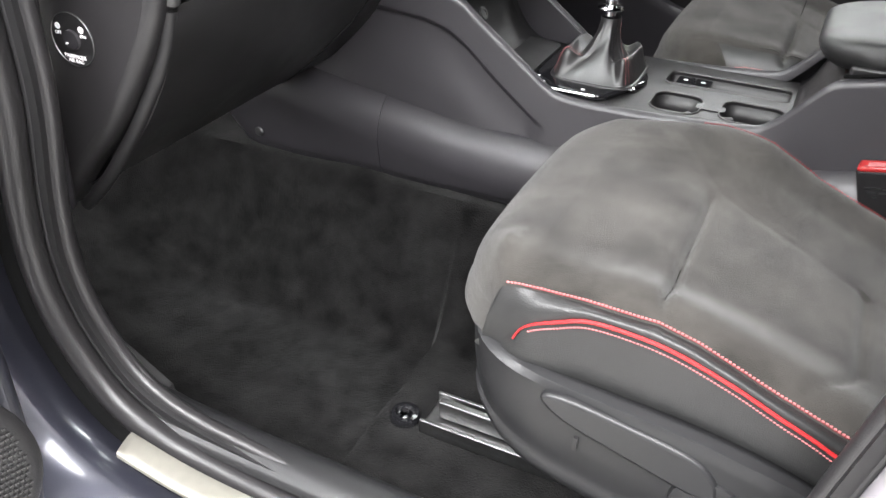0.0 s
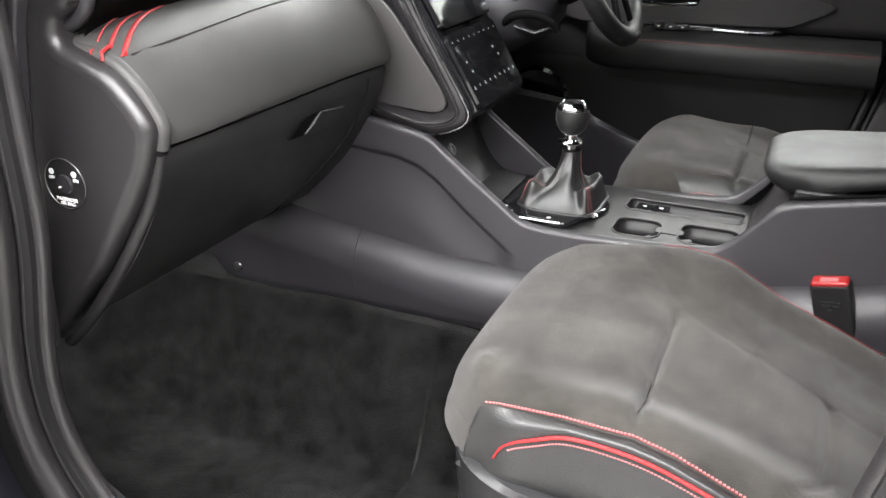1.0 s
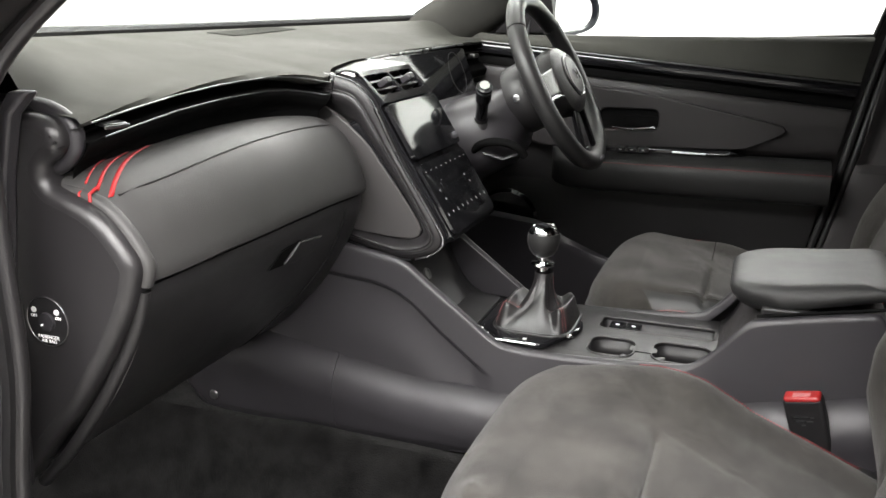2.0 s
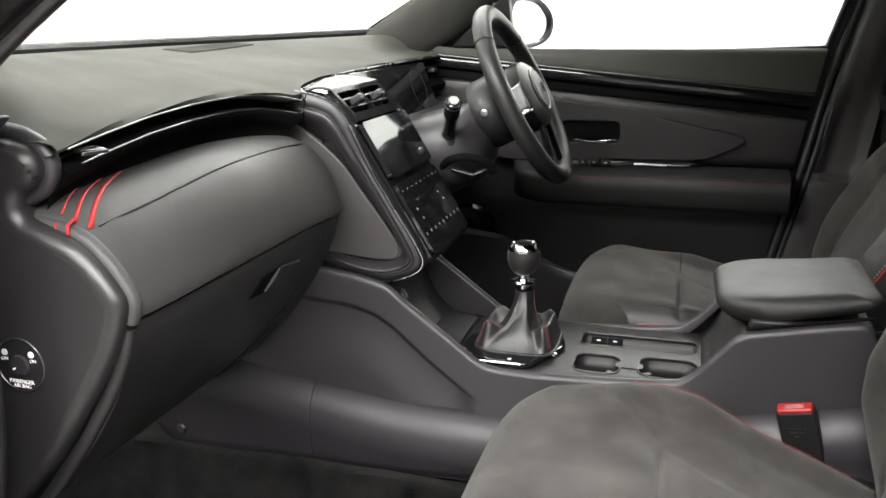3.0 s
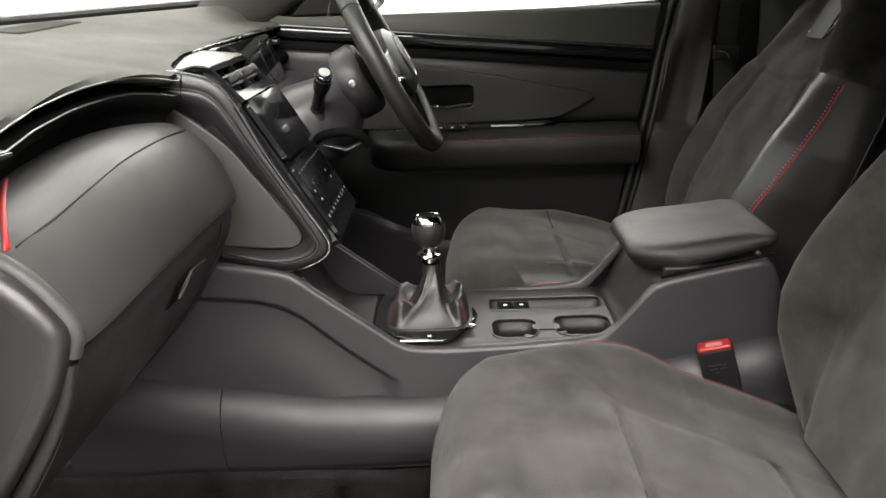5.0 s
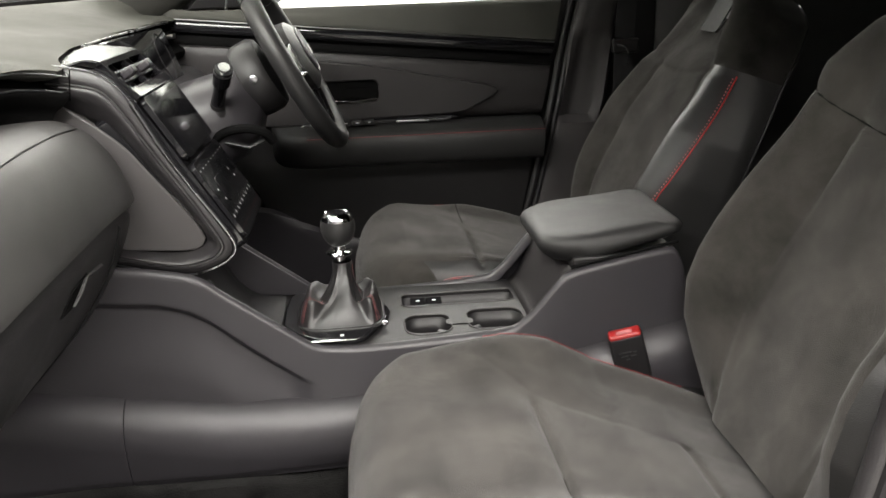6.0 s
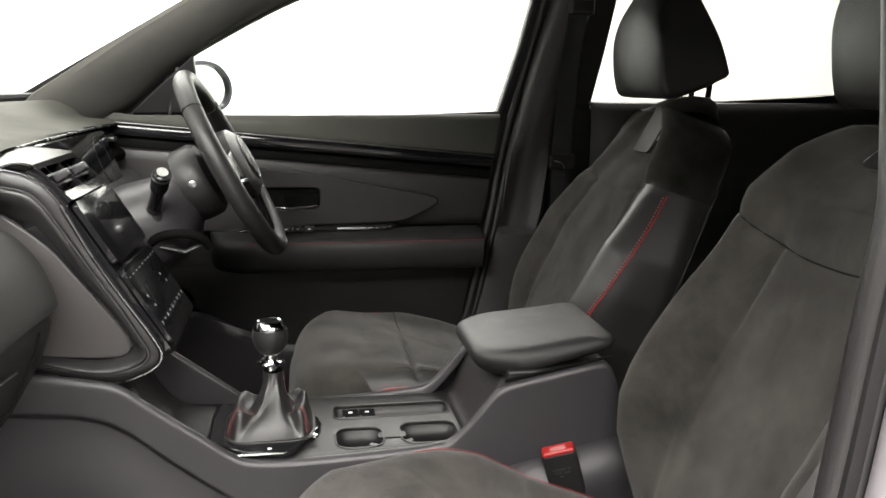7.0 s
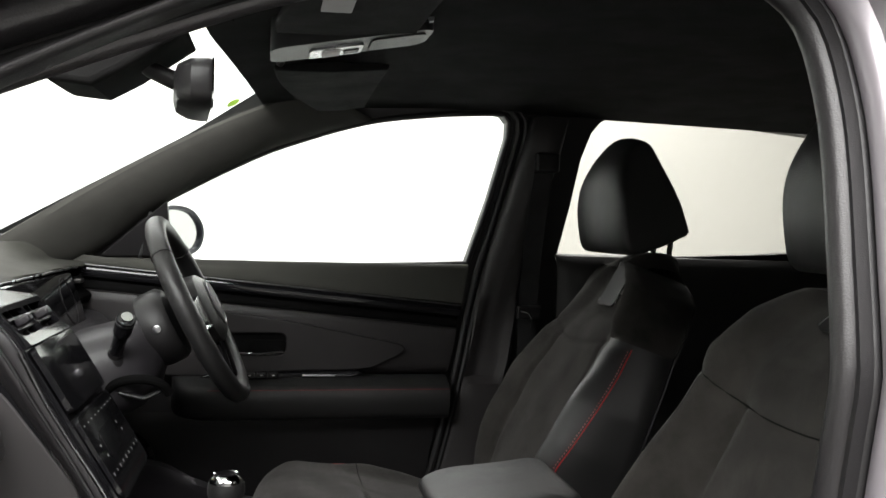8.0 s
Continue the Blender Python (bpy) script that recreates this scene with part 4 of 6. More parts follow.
# rounded outer end of the vent
ring_path = smooth_line([(-0.360, 1.131), (-0.315, 1.131), (-0.279, 1.1275), (-0.256, 1.118), (-0.246, 1.108), (-0.2445, 1.096), (-0.250, 1.084), (-0.270, 1.069), (-0.31, 1.058)], 50)
part("vent_end", sweep([(x, -0.5935, z) for x, z in ring_path], 0.0095, 14, up=(0, 1, 0)), PLASTIC, DASH, "rounded charcoal end frame of the vent")
part("vent_cheek", plate([(x, z) for x, z in ring_path] + [(-0.40, 1.058), (-0.40, 1.131)], [], lambda a, b, w: (a, -0.592 + w, b), 0.006), PLASTIC_DARK, DASH)

# padded bolster over the glovebox
prof = [(-0.300, 1.046), (-0.285, 1.060), (-0.262, 1.066), (-0.235, 1.062), (-0.206, 1.045), (-0.183, 1.014), (-0.170, 0.980), (-0.166, 0.958), (-0.172, 0.950), (-0.20, 0.948)]
rows = []
for y, dx, dz in ((-0.602, -0.014, -0.018), (-0.597, -0.007, -0.013), (-0.582, -0.003, -0.008), (-0.555, 0.001, -0.003), (-0.50, 0.003, 0.000), (-0.35, 0.004, 0.004), (-0.24, 0.005, 0.006), (-0.17, 0.008, 0.004), (-0.13, 0.011, 0.000), (-0.108, 0.009, -0.004), (-0.096, -0.002, -0.008), (-0.088, -0.030, -0.014), (-0.085, -0.06, -0.02)):
    rows.append([(x + dx - (0.03 if i < 2 and y > -0.59 else 0) * step(-0.6, -0.3, y), y, z + dz * (1 if z > 1.0 else step(0.94, 1.0, z))) for i, (x, z) in enumerate(prof)])
fine = skin(rows, 80, 44)
part("pad", lattice(fine), SOFT, DASH, "padded charcoal bolster over the glovebox")
mid_row = min(fine, key=lambda f: abs(f[15][1] + 0.5))
seam_i = min(range(8, 34), key=lambda i: abs(mid_row[i][0] + 0.2035))
seam = [f[seam_i] for f in fine if -0.580 < f[15][1] < -0.10]
part("pad_stitch", sweep(smooth_line(seam[::6] + [seam[-1]], 60), 0.0013, 6), PLASTIC_DARK, DASH, "dark sewn seam")


pad_points = np.array([p for r in fine for p in r])
pad_points = pad_points[pad_points[:, 2] > 1.0]


def pad_top(x, y):
    """The bolster's height at a point of its upper side."""
    d = np.hypot(pad_points[:, 0] - x, pad_points[:, 1] - y)
    w = np.exp(-(d / 0.004) ** 2) + 1e-9
    return float((pad_points[:, 2] * w).sum() / w.sum())


for (xu, yu), (xl, yl), w in (((-0.275, -0.518), (-0.240, -0.592), 0.0011), ((-0.275, -0.488), (-0.226, -0.592), 0.0020), ((-0.280, -0.447), (-0.213, -0.588), 0.0028)):
    rr = []
    for q in np.linspace(0, 1, 24):
        x, y = xu + (xl - xu) * q, yu + (yl - yu) * q
        z = pad_top(x, y) + 0.0012
        rr.append([(x - 0.4 * w, y - w, z - 0.0004), (x, y, z), (x + 0.4 * w, y + w, z - 0.0004)])
    part("accent_stripe", lattice(rr), RED, DASH, "bright red accent stripe", solid=0.0010)
    if xl < -0.22:
        part("accent_stripe", sweep([(xl, yl - 0.001, 1.048), (xl + 0.001, -0.6040, 1.044), (xl + 0.002, -0.6055, 1.036)], 0.9 * w, 8), RED, DASH, "bright red accent stripe")

# glovebox
gp = [(-0.205, 0.950), (-0.178, 0.9478), (-0.1708, 0.938), (-0.180, 0.905), (-0.205, 0.855), (-0.240, 0.802), (-0.285, 0.752), (-0.318, 0.722), (-0.345, 0.716), (-0.42, 0.730)]
rows = []
for y, dx, dz in ((-0.602, -0.010, 0.0), (-0.596, -0.003, 0), (-0.582, 0, 0), (-0.40, 0.002, 0), (-0.22, 0.003, 0), (-0.165, 0.006, 0), (-0.13, 0.008, 0), (-0.108, 0.005, 0), (-0.094, -0.010, 0.004), (-0.087, -0.06, 0.008)):
    rows.append([(x + dx, y, z + dz) for x, z in gp])
gf = skin(rows, 60, 40)
GB = part("glovebox", lattice(gf), PLASTIC_DARK, DASH, "black plastic glovebox lid")


def on_lid(y, i):
    """A point of the lid's row i at y."""
    r = sorted(gf, key=lambda q: abs(q[i][1] - y))[0]
    return np.array((r[i][0] + 0.0006, y, r[i][2]))


part("lid_gap_side", sweep(smooth_line([on_lid(-0.166 - 0.0022 * max(0, i - 12) ** 1.2, i) for i in range(4, 34, 2)], 40), 0.0017, 6), LINING, GB, "thin gap beside the lid")
def lid_skin(a, b, w):
    """A point on the lid's face at height b, w metres proud of it."""
    return float(np.interp(b, [p[1] for p in gp[5:1:-1]], [p[0] for p in gp[5:1:-1]])) + 0.0022 + w, a, b


# no hollow here: a proud plate coloured as the recess's shade
part("handle_recess_shade", plate([(-0.357, 0.893), (-0.333, 0.9155), (-0.285, 0.918), (-0.300, 0.888)], [], lid_skin, 0.0035), SLOT, GB, "near-black plate painting the shade of the handle recess")
part("handle", plate([(-0.320, 0.891), (-0.293, 0.918), (-0.226, 0.910), (-0.241, 0.887), (-0.290, 0.885)], [], lid_skin, 0.0070), PLASTIC_DARK, GB, "black glovebox handle", bevel=0.003)
# steel-coloured line painting the highlight along the handle's edge
part("handle_glint", sweep([lid_skin(-0.320, 0.892, 0.006), lid_skin(-0.307, 0.905, 0.0065), lid_skin(-0.294, 0.917, 0.006)], 0.0012, 8), STEEL, GB, "bright line painted in as the highlight on the handle edge")

# end panel towards the door, with the airbag switch
cap = smooth_line([(-0.363, 0.687), (-0.319, 0.741), (-0.265, 0.800), (-0.218, 0.864), (-0.187, 0.914), (-0.174, 0.943), (-0.1665, 0.970), (-0.171, 0.984), (-0.187, 1.006), (-0.209, 1.027), (-0.239, 1.041),
      (-0.262, 1.049), (-0.2695, 1.056), (-0.2695, 1.068), (-0.264, 1.075), (-0.251, 1.083), (-0.2435, 1.094), (-0.244, 1.106), (-0.253, 1.117), (-0.274, 1.124), (-0.307, 1.125), (-0.36, 1.125)], 100)
cap = [tuple(p) for p in smooth_line([tuple(p) for p in cap] + [(-0.41, 1.120), (-0.42, 0.90), (-0.40, 0.69)], 160, closed=True)]
rim_rows = [[(x, -0.590, z) for x, z in cap]]
for q in np.linspace(0, 1, 9):
    a = q * math.pi / 2
    rim_rows.append([(x, -0.6060 - 0.0150 * math.sin(a), z) for x, z in offset_loop(cap, -0.0150 * (1 - math.cos(a)))])
face_loop = [(x, z) for x, _, z in rim_rows[-1]]
part("end_panel", join(lattice(rim_rows, ring=True), plate(face_loop, [], lambda a, b, w: (a, -0.6212 + w, b), 0.0005)), END_SKIN, DASH, "charcoal end panel of the dashboard", sharp=60)
part("pad_end", sweep(smooth_line([(-0.300, -0.596, 1.044), (-0.262, -0.596, 1.043), (-0.238, -0.596, 1.038), (-0.213, -0.596, 1.028), (-0.190, -0.596, 1.007), (-0.174, -0.596, 0.984), (-0.168, -0.596, 0.970), (-0.1735, -0.596, 0.951)], 40), 0.0088, 14, up=(0, 1, 0)), SOFT, DASH, "rounded padded edge strip")
part("lid_end", sweep(smooth_line([(-0.1765, -0.596, 0.944), (-0.186, -0.596, 0.911), (-0.203, -0.596, 0.876), (-0.223, -0.597, 0.843), (-0.253, -0.597, 0.799), (-0.307, -0.598, 0.730), (-0.352, -0.598, 0.684)], 40), 0.0078, 14, up=(0, 1, 0)), PLASTIC_DARK, DASH, "rounded black edge strip beside the glovebox")
part("edge_trim", plate([(-0.270, 1.150), (-0.292, 1.123), (-0.311, 1.061), (-0.333, 0.927), (-0.345, 0.806), (-0.352, 0.691), (-0.333, 0.700), (-0.322, 0.810), (-0.314, 0.930), (-0.291, 1.063), (-0.272, 1.126), (-0.245, 1.150)], [], lambda a, b, w: (a, -0.647 + w, b), 0.020), PLASTIC, DASH, "narrow upright trim beside the end panel", bevel=0.005)
SW = part("airbag_switch", moved(turned([(0.0, 0), (0.0285, 0), (0.0285, 0.0008), (0.0, 0.0012)], 40), pose(-0.286, -0.6212, 0.904, 90, 0, 0)), PLASTIC_DARK, DASH, "round black airbag switch with white lettering")
part("switch_ring", sweep([(-0.286 + 0.0278 * math.cos(a), -0.6225, 0.904 + 0.0278 * math.sin(a)) for a in np.linspace(0, 2 * math.pi, 48, endpoint=False)], 0.0006, 6, closed=True, up=(0, 1, 0)), STEEL, SW)
part("switch_key", moved(turned([(0.0, 0), (0.0105, 0), (0.010, 0.003), (0.0, 0.0034)], 28), pose(-0.286, -0.6222, 0.904, 90, 0, 0)), PLASTIC, SW)
sm = pose(-0.286, -0.6233, 0.904, 90, 0, 0)
words("lettering", "PASSENGER", 0.0056, sm @ Matrix.Translation((0, -0.0175, 0)), PRINT, SW)
words("lettering", "AIR BAG", 0.0056, sm @ Matrix.Translation((0, -0.0222, 0)), PRINT, SW)
words("lettering", "ON", 0.0050, sm @ Matrix.Translation((0.0165, 0.0055, 0)), PRINT, SW)
words("lettering", "OFF", 0.0050, sm @ Matrix.Translation((-0.0165, 0.0055, 0)), PRINT, SW)
for a in (-0.0155, 0.0155):
    part("symbol", moved(turned([(0.0, 0), (0.0034, 0), (0.0034, 0.0006), (0, 0.0006)], 16), sm @ Matrix.Translation((a, 0.0125, 0))), PRINT, SW)
part("key_mark", moved(block(-0.0008, 0.0008, -0.0008, 0.0008, 0, 0.0045), sm @ Matrix.Translation((-0.004, -0.003, 0))), PRINT, SW)

# V-shaped frame round the side of the centre stack
V1 = ((-0.258, 1.128), (-0.237, 1.127), (-0.216, 1.124), (-0.188, 1.117), (-0.168, 1.104), (-0.153, 1.086), (-0.141, 1.063), (-0.119, 1.018), (-0.096, 0.978), (-0.073, 0.941), (-0.054, 0.911), (-0.042, 0.890), (-0.038, 0.878), (-0.042, 0.865), (-0.058, 0.853), (-0.083, 0.8435), (-0.101, 0.841), (-0.135, 0.845), (-0.197, 0.861), (-0.25, 0.872))
V2 = ((-0.257, 1.106), (-0.236, 1.106), (-0.217, 1.104), (-0.188, 1.097), (-0.174, 1.086), (-0.164, 1.073), (-0.153, 1.055), (-0.131, 1.017), (-0.108, 0.979), (-0.086, 0.943), (-0.069, 0.913), (-0.057, 0.891), (-0.054, 0.880), (-0.058, 0.871), (-0.069, 0.863), (-0.088, 0.857), (-0.107, 0.855), (-0.137, 0.859), (-0.195, 0.873), (-0.25, 0.884))
V3 = ((-0.262, 1.062), (-0.243, 1.061), (-0.225, 1.057), (-0.202, 1.047), (-0.186, 1.034), (-0.174, 1.020), (-0.162, 1.004), (-0.147, 0.983), (-0.131, 0.962), (-0.113, 0.938), (-0.098, 0.917), (-0.087, 0.897), (-0.085, 0.889), (-0.089, 0.883), (-0.096, 0.879), (-0.109, 0.876), (-0.122, 0.875), (-0.147, 0.877), (-0.197, 0.886), (-0.25, 0.895))
v1, v2, v3 = ([np.array(p) for p in smooth_line([(x, y, z) for x, z in t], 140)] for t, y in ((V1, -0.085), (V2, -0.091), (V3, -0.078)))
out = np.array((0, -1, 0))
part("outer_band", lattice([smooth_line([a - 0.03 * out, a - 0.003 * out, a * 0.96 + b * 0.04 + out * 0.002, a * 0.5 + b * 0.5 + out * 0.003, a * 0.06 + b * 0.94 + out * 0.001, b - out * 0.004], 16) for a, b in zip(v1, v2)]), END_SKIN, DASH, "satin black V-shaped band", sharp=60)
part("inner_band", lattice([smooth_line([b - out * 0.006, b * 0.97 + c * 0.03 + out * 0.001, b * 0.86 + c * 0.14 + out * 0.0055, b * 0.62 + c * 0.38 + out * 0.0030, b * 0.22 + c * 0.78 - out * 0.0085, c - out * 0.019], 18) for b, c in zip(v2, v3)]), BAND_SKIN, DASH, "padded black inner band", sharp=60)
for line, lift, r, mat in ((v1, 0.002, 0.0015, SATIN), (v2, 0.0015, 0.0012, STEEL)):
    part("band_line", sweep([p + out * lift for p in line[:128]], r, 6, up=(0, 1, 0)), mat, DASH, "thin silver line")
part("band_groove", sweep([a * 0.80 + b * 0.20 + out * 0.0026 for a, b in zip(v1[30:128], v2[30:128])], 0.0009, 6, up=(0, 1, 0)), SLOT, DASH, "fine black groove")
part("band_joint", sweep([(-0.2165, -0.0885, 1.122), (-0.2175, -0.0945, 1.104), (-0.2205, -0.0925, 1.084)], 0.0009, 6), SLOT, DASH, "butt joint of the bands")
tri = [tuple(p) for p in smooth_line([(-0.300, 0.90), (-0.300, 1.090), (-0.255, 1.085), (-0.215, 1.060), (-0.170, 1.022), (-0.138, 0.980), (-0.105, 0.935), (-0.080, 0.897), (-0.081, 0.882), (-0.100, 0.872), (-0.20, 0.880)], 60, closed=True)]
part("side_panel", plate(tri, [], lambda a, b, w: (a, -0.0790 + w, b), 0.012), PANEL, DASH, "charcoal triangular panel beside the centre stack", bevel=0.003)

# centre stack


def stack(y, z, n=0.0):
    """A point on the stack's slanted face, n metres proud of it."""
    return Vector((-0.040 - 0.60 * (z - 0.91) + 0.857 * n, y, z + 0.514 * n))


def slab(y0, y1, z0, z1, n0, n1, r=0.006):
    return plate(rounded(y0, y1, z0, z1, r), [], lambda a, b, w: tuple(stack(a, b, n0 + w)), n1 - n0)


part("stack_body", plate(rounded(-0.076, 0.135, 0.878, 1.085, 0.008), [], lambda a, b, w: tuple(stack(a, b, -0.004 - w)), 0.07), GLOSS, DASH, "gloss black centre stack")
part("centre_screen", slab(-0.072, 0.128, 0.996, 1.078, -0.002, 0.006, 0.008), GLOSS, DASH, "dark switched-off touch screen", bevel=0.002)
CP = part("climate_panel", slab(-0.072, 0.128, 0.884, 0.988, -0.003, 0.003, 0.010), GLOSS, DASH, "gloss black climate control panel", bevel=0.002)
for i in range(9):
    y = -0.060 + 0.0220 * i
    part("key_mark", slab(y - 0.0008, y + 0.0008, 0.9748, 0.9768, 0.003, 0.0034, 0.0004), FAINT, CP)
    part("key_mark", slab(y - 0.0008, y + 0.0008, 0.9095 + 0.0010 * (i % 2), 0.9140, 0.003, 0.0034, 0.0004), FAINT, CP)
for y, z in ((-0.045, 0.946), (-0.040, 0.932), (0.075, 0.950), (0.083, 0.938)):
    part("key_mark", slab(y - 0.0014, y + 0.0014, z - 0.0015, z + 0.0015, 0.003, 0.0034, 0.0004), FAINT, CP)
part("touch_field", slab(-0.030, 0.062, 0.925, 0.958, 0.003, 0.0042, 0.008), GLOSS, CP, bevel=0.001)
# centre vents
def vent(y, k, n=0.0):
    """A point on the slanting vent face, k up it from 0 to 1, n proud."""
    return Vector((-0.146 - 0.034 * k + 0.72 * n, y, 1.092 + 0.034 * k + 0.70 * n))


CV = part("centre_vent", plate(rounded(-0.074, 0.124, -0.25, 1.10, 0.03), [rounded(-0.066, 0.020, 0.06, 0.92, 0.03), rounded(0.025, 0.112, 0.06, 0.92, 0.03)], lambda a, b, w: tuple(vent(a, b, -w)), 0.03), GLOSS, DASH, "gloss black surround of the centre air vents", bevel=0.002)
part("vent_back", plate(rounded(-0.07, 0.12, -0.1, 1.0, 0.03), [], lambda a, b, w: tuple(vent(a, b, -0.030 - w)), 0.004), PLASTIC_DARK, CV)
for y in (-0.023, 0.068):
    for k in (0.35, 0.68):
        part("vane", plate(rounded(y - 0.043, y + 0.043, -0.004, 0.004, 0.002), [], lambda a, b, w: tuple(vent(a, k + b * 9, -0.004 - w)), 0.018), PLASTIC_DARK, CV)
    part("vane_tab", moved(block(-0.008, 0.012, -0.010, 0.010, -0.006, 0.006), Matrix.Translation(vent(y, 0.5, 0.0)) @ pose(0, 0, 0, 0, -35, 0)), PLASTIC, CV, bevel=0.003)
    for k in (-0.026, 0.026):
        part("vane_upright", plate([(y + k - 0.0015, 0.05), (y + k + 0.0015, 0.05), (y + k + 0.0015, 0.92), (y + k - 0.0015, 0.92)], [], lambda a, b, w: tuple(vent(a, b, -0.012 - w)), 0.012), PLASTIC_DARK, CV)
rows = []
for y in np.linspace(-0.080, 0.13, 20):
    bx, bz = lip(y)
    rows.append(smooth_line([tuple(vent(y, 1.02, -0.004)), tuple(vent(y, 1.10, 0.0)), (-0.200, y, 1.1325), ((bx - 0.205) / 2, y, (bz + 1.134) / 2 - 0.001), (bx + 0.001, y, bz - 0.003), (bx - 0.01, y, bz - 0.012)], 16))
part("vent_top", lattice(rows), SATIN_BLACK, CV, "gloss top of the vent surround", solid=0.003, offset=-1)

# instrument screen behind the wheel
IS = part("instrument_screen", plate(rounded(0.135, 0.545, 1.020, 1.138, 0.010), [], lambda a, b, w: (-0.205 - 0.35 * (b - 1.035) + w, a, b), 0.010), GLOSS, DASH, "dark switched-off instrument screen", bevel=0.003)
part("dial_ring", sweep([(-0.194 - 0.35 * (0.042 * math.sin(a) + 0.055), 0.46 + 0.042 * math.cos(a), 1.090 + 0.042 * math.sin(a)) for a in np.linspace(0, 2 * math.pi, 40, endpoint=False)], 0.0005, 6, closed=True, up=(1, 0, 0)), PLASTIC, IS, "faint dial ring")
part("screen_line", sweep([(lip(y)[0] + 0.002, y, lip(y)[1] - 0.002) for y in np.linspace(0.10, 0.60, 16)], 0.0022, 6), SATIN, DASH, "thin silver line")
# driver's outer vent and band, lower dash on the driver's side
part("driver_band", lattice(skin([[(-0.27, y, 1.140), (-0.245, y, 1.132), (-0.250, y, 1.115), (-0.235, y, 1.100), (-0.215, y, 1.085), (-0.22, y, 1.07)] for y in (0.54, 0.60, 0.66, 0.70)], 12, 20)), SLOT, DASH, "gloss black vent band")
part("vent_slider", moved(block(-0.008, 0.010, -0.014, 0.014, -0.005, 0.005), Matrix.Translation((-0.232, 0.615, 1.117))), STEEL, DASH, bevel=0.003)
for i in range(2):
    part("vent_vane", sweep([(-0.238, y, 1.124 - 0.012 * i) for y in np.linspace(0.55, 0.69, 6)], 0.0018, 6), PLASTIC_DARK, DASH)
rows = [[(-0.32, y, 1.040), (-0.25, y, 1.050), (-0.20, y, 1.045), (-0.170, y, 1.010), (-0.165, y, 0.95), (-0.185, y, 0.88), (-0.24, y, 0.80), (-0.33, y, 0.76)] for y in (0.14, 0.2, 0.35, 0.5, 0.65, 0.69)]
part("driver_lower", lattice(skin(rows, 30, 40)), PLASTIC, DASH, "charcoal lower dash round the steering column", solid=0.004)
part("stack_side", plate([(-0.33, 0.80), (-0.33, 1.06), (-0.16, 1.06), (-0.06, 0.90), (-0.06, 0.85), (-0.12, 0.80)], [], lambda a, b, w: (a, 0.128 + w, b), 0.012), PLASTIC_DARK, DASH, bevel=0.003)
part("knee_pad", lattice(skin([[(-0.42, y, 0.70), (-0.30, y, 0.742), (-0.22, y, 0.80), (-0.18, y, 0.87)] for y in (-0.075, 0.0, 0.128)], 10, 12)), PLASTIC_DARK, DASH, solid=0.004)

# column shroud with stalk
COL = thing("steering_column", "grey plastic steering column shroud with stalk", "steering column")
ax = Vector((0.892, 0, 0.453))
upv = Vector((-0.453, 0, 0.892))
hub = Vector((0.028, 0.372, 1.085))
rows = []
for d, w, hh, dn in ((-0.27, 0.12, 0.075, -0.02), (-0.20, 0.122, 0.084, -0.026), (-0.15, 0.108, 0.078, -0.030), (-0.115, 0.084, 0.064, -0.026), (-0.088, 0.062, 0.048, -0.010), (-0.080, 0.05, 0.036, 0)):
    c = hub + ax * d + upv * dn
    rows.append([c + Vector((0, 1, 0)) * (w * math.copysign(abs(math.cos(a)) ** 0.7, math.cos(a))) + upv * (hh * math.copysign(abs(math.sin(a)) ** 0.75, math.sin(a))) for a in np.linspace(0, 2 * math.pi, 32, endpoint=False)])
part("shroud", lattice(rows, ring=True, caps=True), PLASTIC, COL)
part("collar", moved(turned([(0.052, -0.012), (0.066, -0.008), (0.069, 0.002), (0.069, 0.030), (0.062, 0.040), (0.03, 0.044)], 32), Matrix.Translation(hub + ax * -0.085) @ ax.to_track_quat("Z", "Y").to_matrix().to_4x4()), PLASTIC_DARK, COL)
p0, p1 = Vector((-0.098, 0.275, 1.020)), Vector((-0.072, 0.215, 1.086))
part("stalk", sweep([p0, p0.lerp(p1, 0.35), p0.lerp(p1, 0.6), p0.lerp(p1, 0.62), p1], [0.012, 0.011, 0.012, 0.0150, 0.0150], 14), GLOSS, COL, "black wiper stalk")
part("stalk_end", sweep([p0.lerp(p1, 0.97), p0.lerp(p1, 1.05)], [0.0110, 0.0095], 14), CHROME, COL)
part("stalk_ring", sweep([p0.lerp(p1, 0.90), p0.lerp(p1, 0.94)], [0.0156, 0.0156], 14), STEEL, COL, "thin silver ring")
part("stalk_boot", moved(turned([(0.026, 0), (0.024, 0.004), (0.014, 0.012), (0.012, 0.02)], 20), Matrix.Translation(p0 - (p1 - p0) * 0.15) @ (p1 - p0).to_track_quat("Z", "Y").to_matrix().to_4x4()), PLASTIC_DARK, COL)
part("tilt_lever", sweep([(-0.09, 0.27, 0.955), (-0.05, 0.27, 0.945), (-0.025, 0.28, 0.955)], 0.008, 10, flat=0.5), SEAT_PLASTIC, COL, "black column adjusting lever")
# solid black arc painted in for the shaded hollow round the lever
part("lever_shade", sweep(smooth_line([(-0.118, 0.268, 0.950), (-0.090, 0.258, 0.974), (-0.052, 0.256, 0.980), (-0.022, 0.264, 0.970), (-0.010, 0.276, 0.952)], 20), 0.008, 10), SLOT, COL, "near-black tube painting the shade over the adjusting lever")
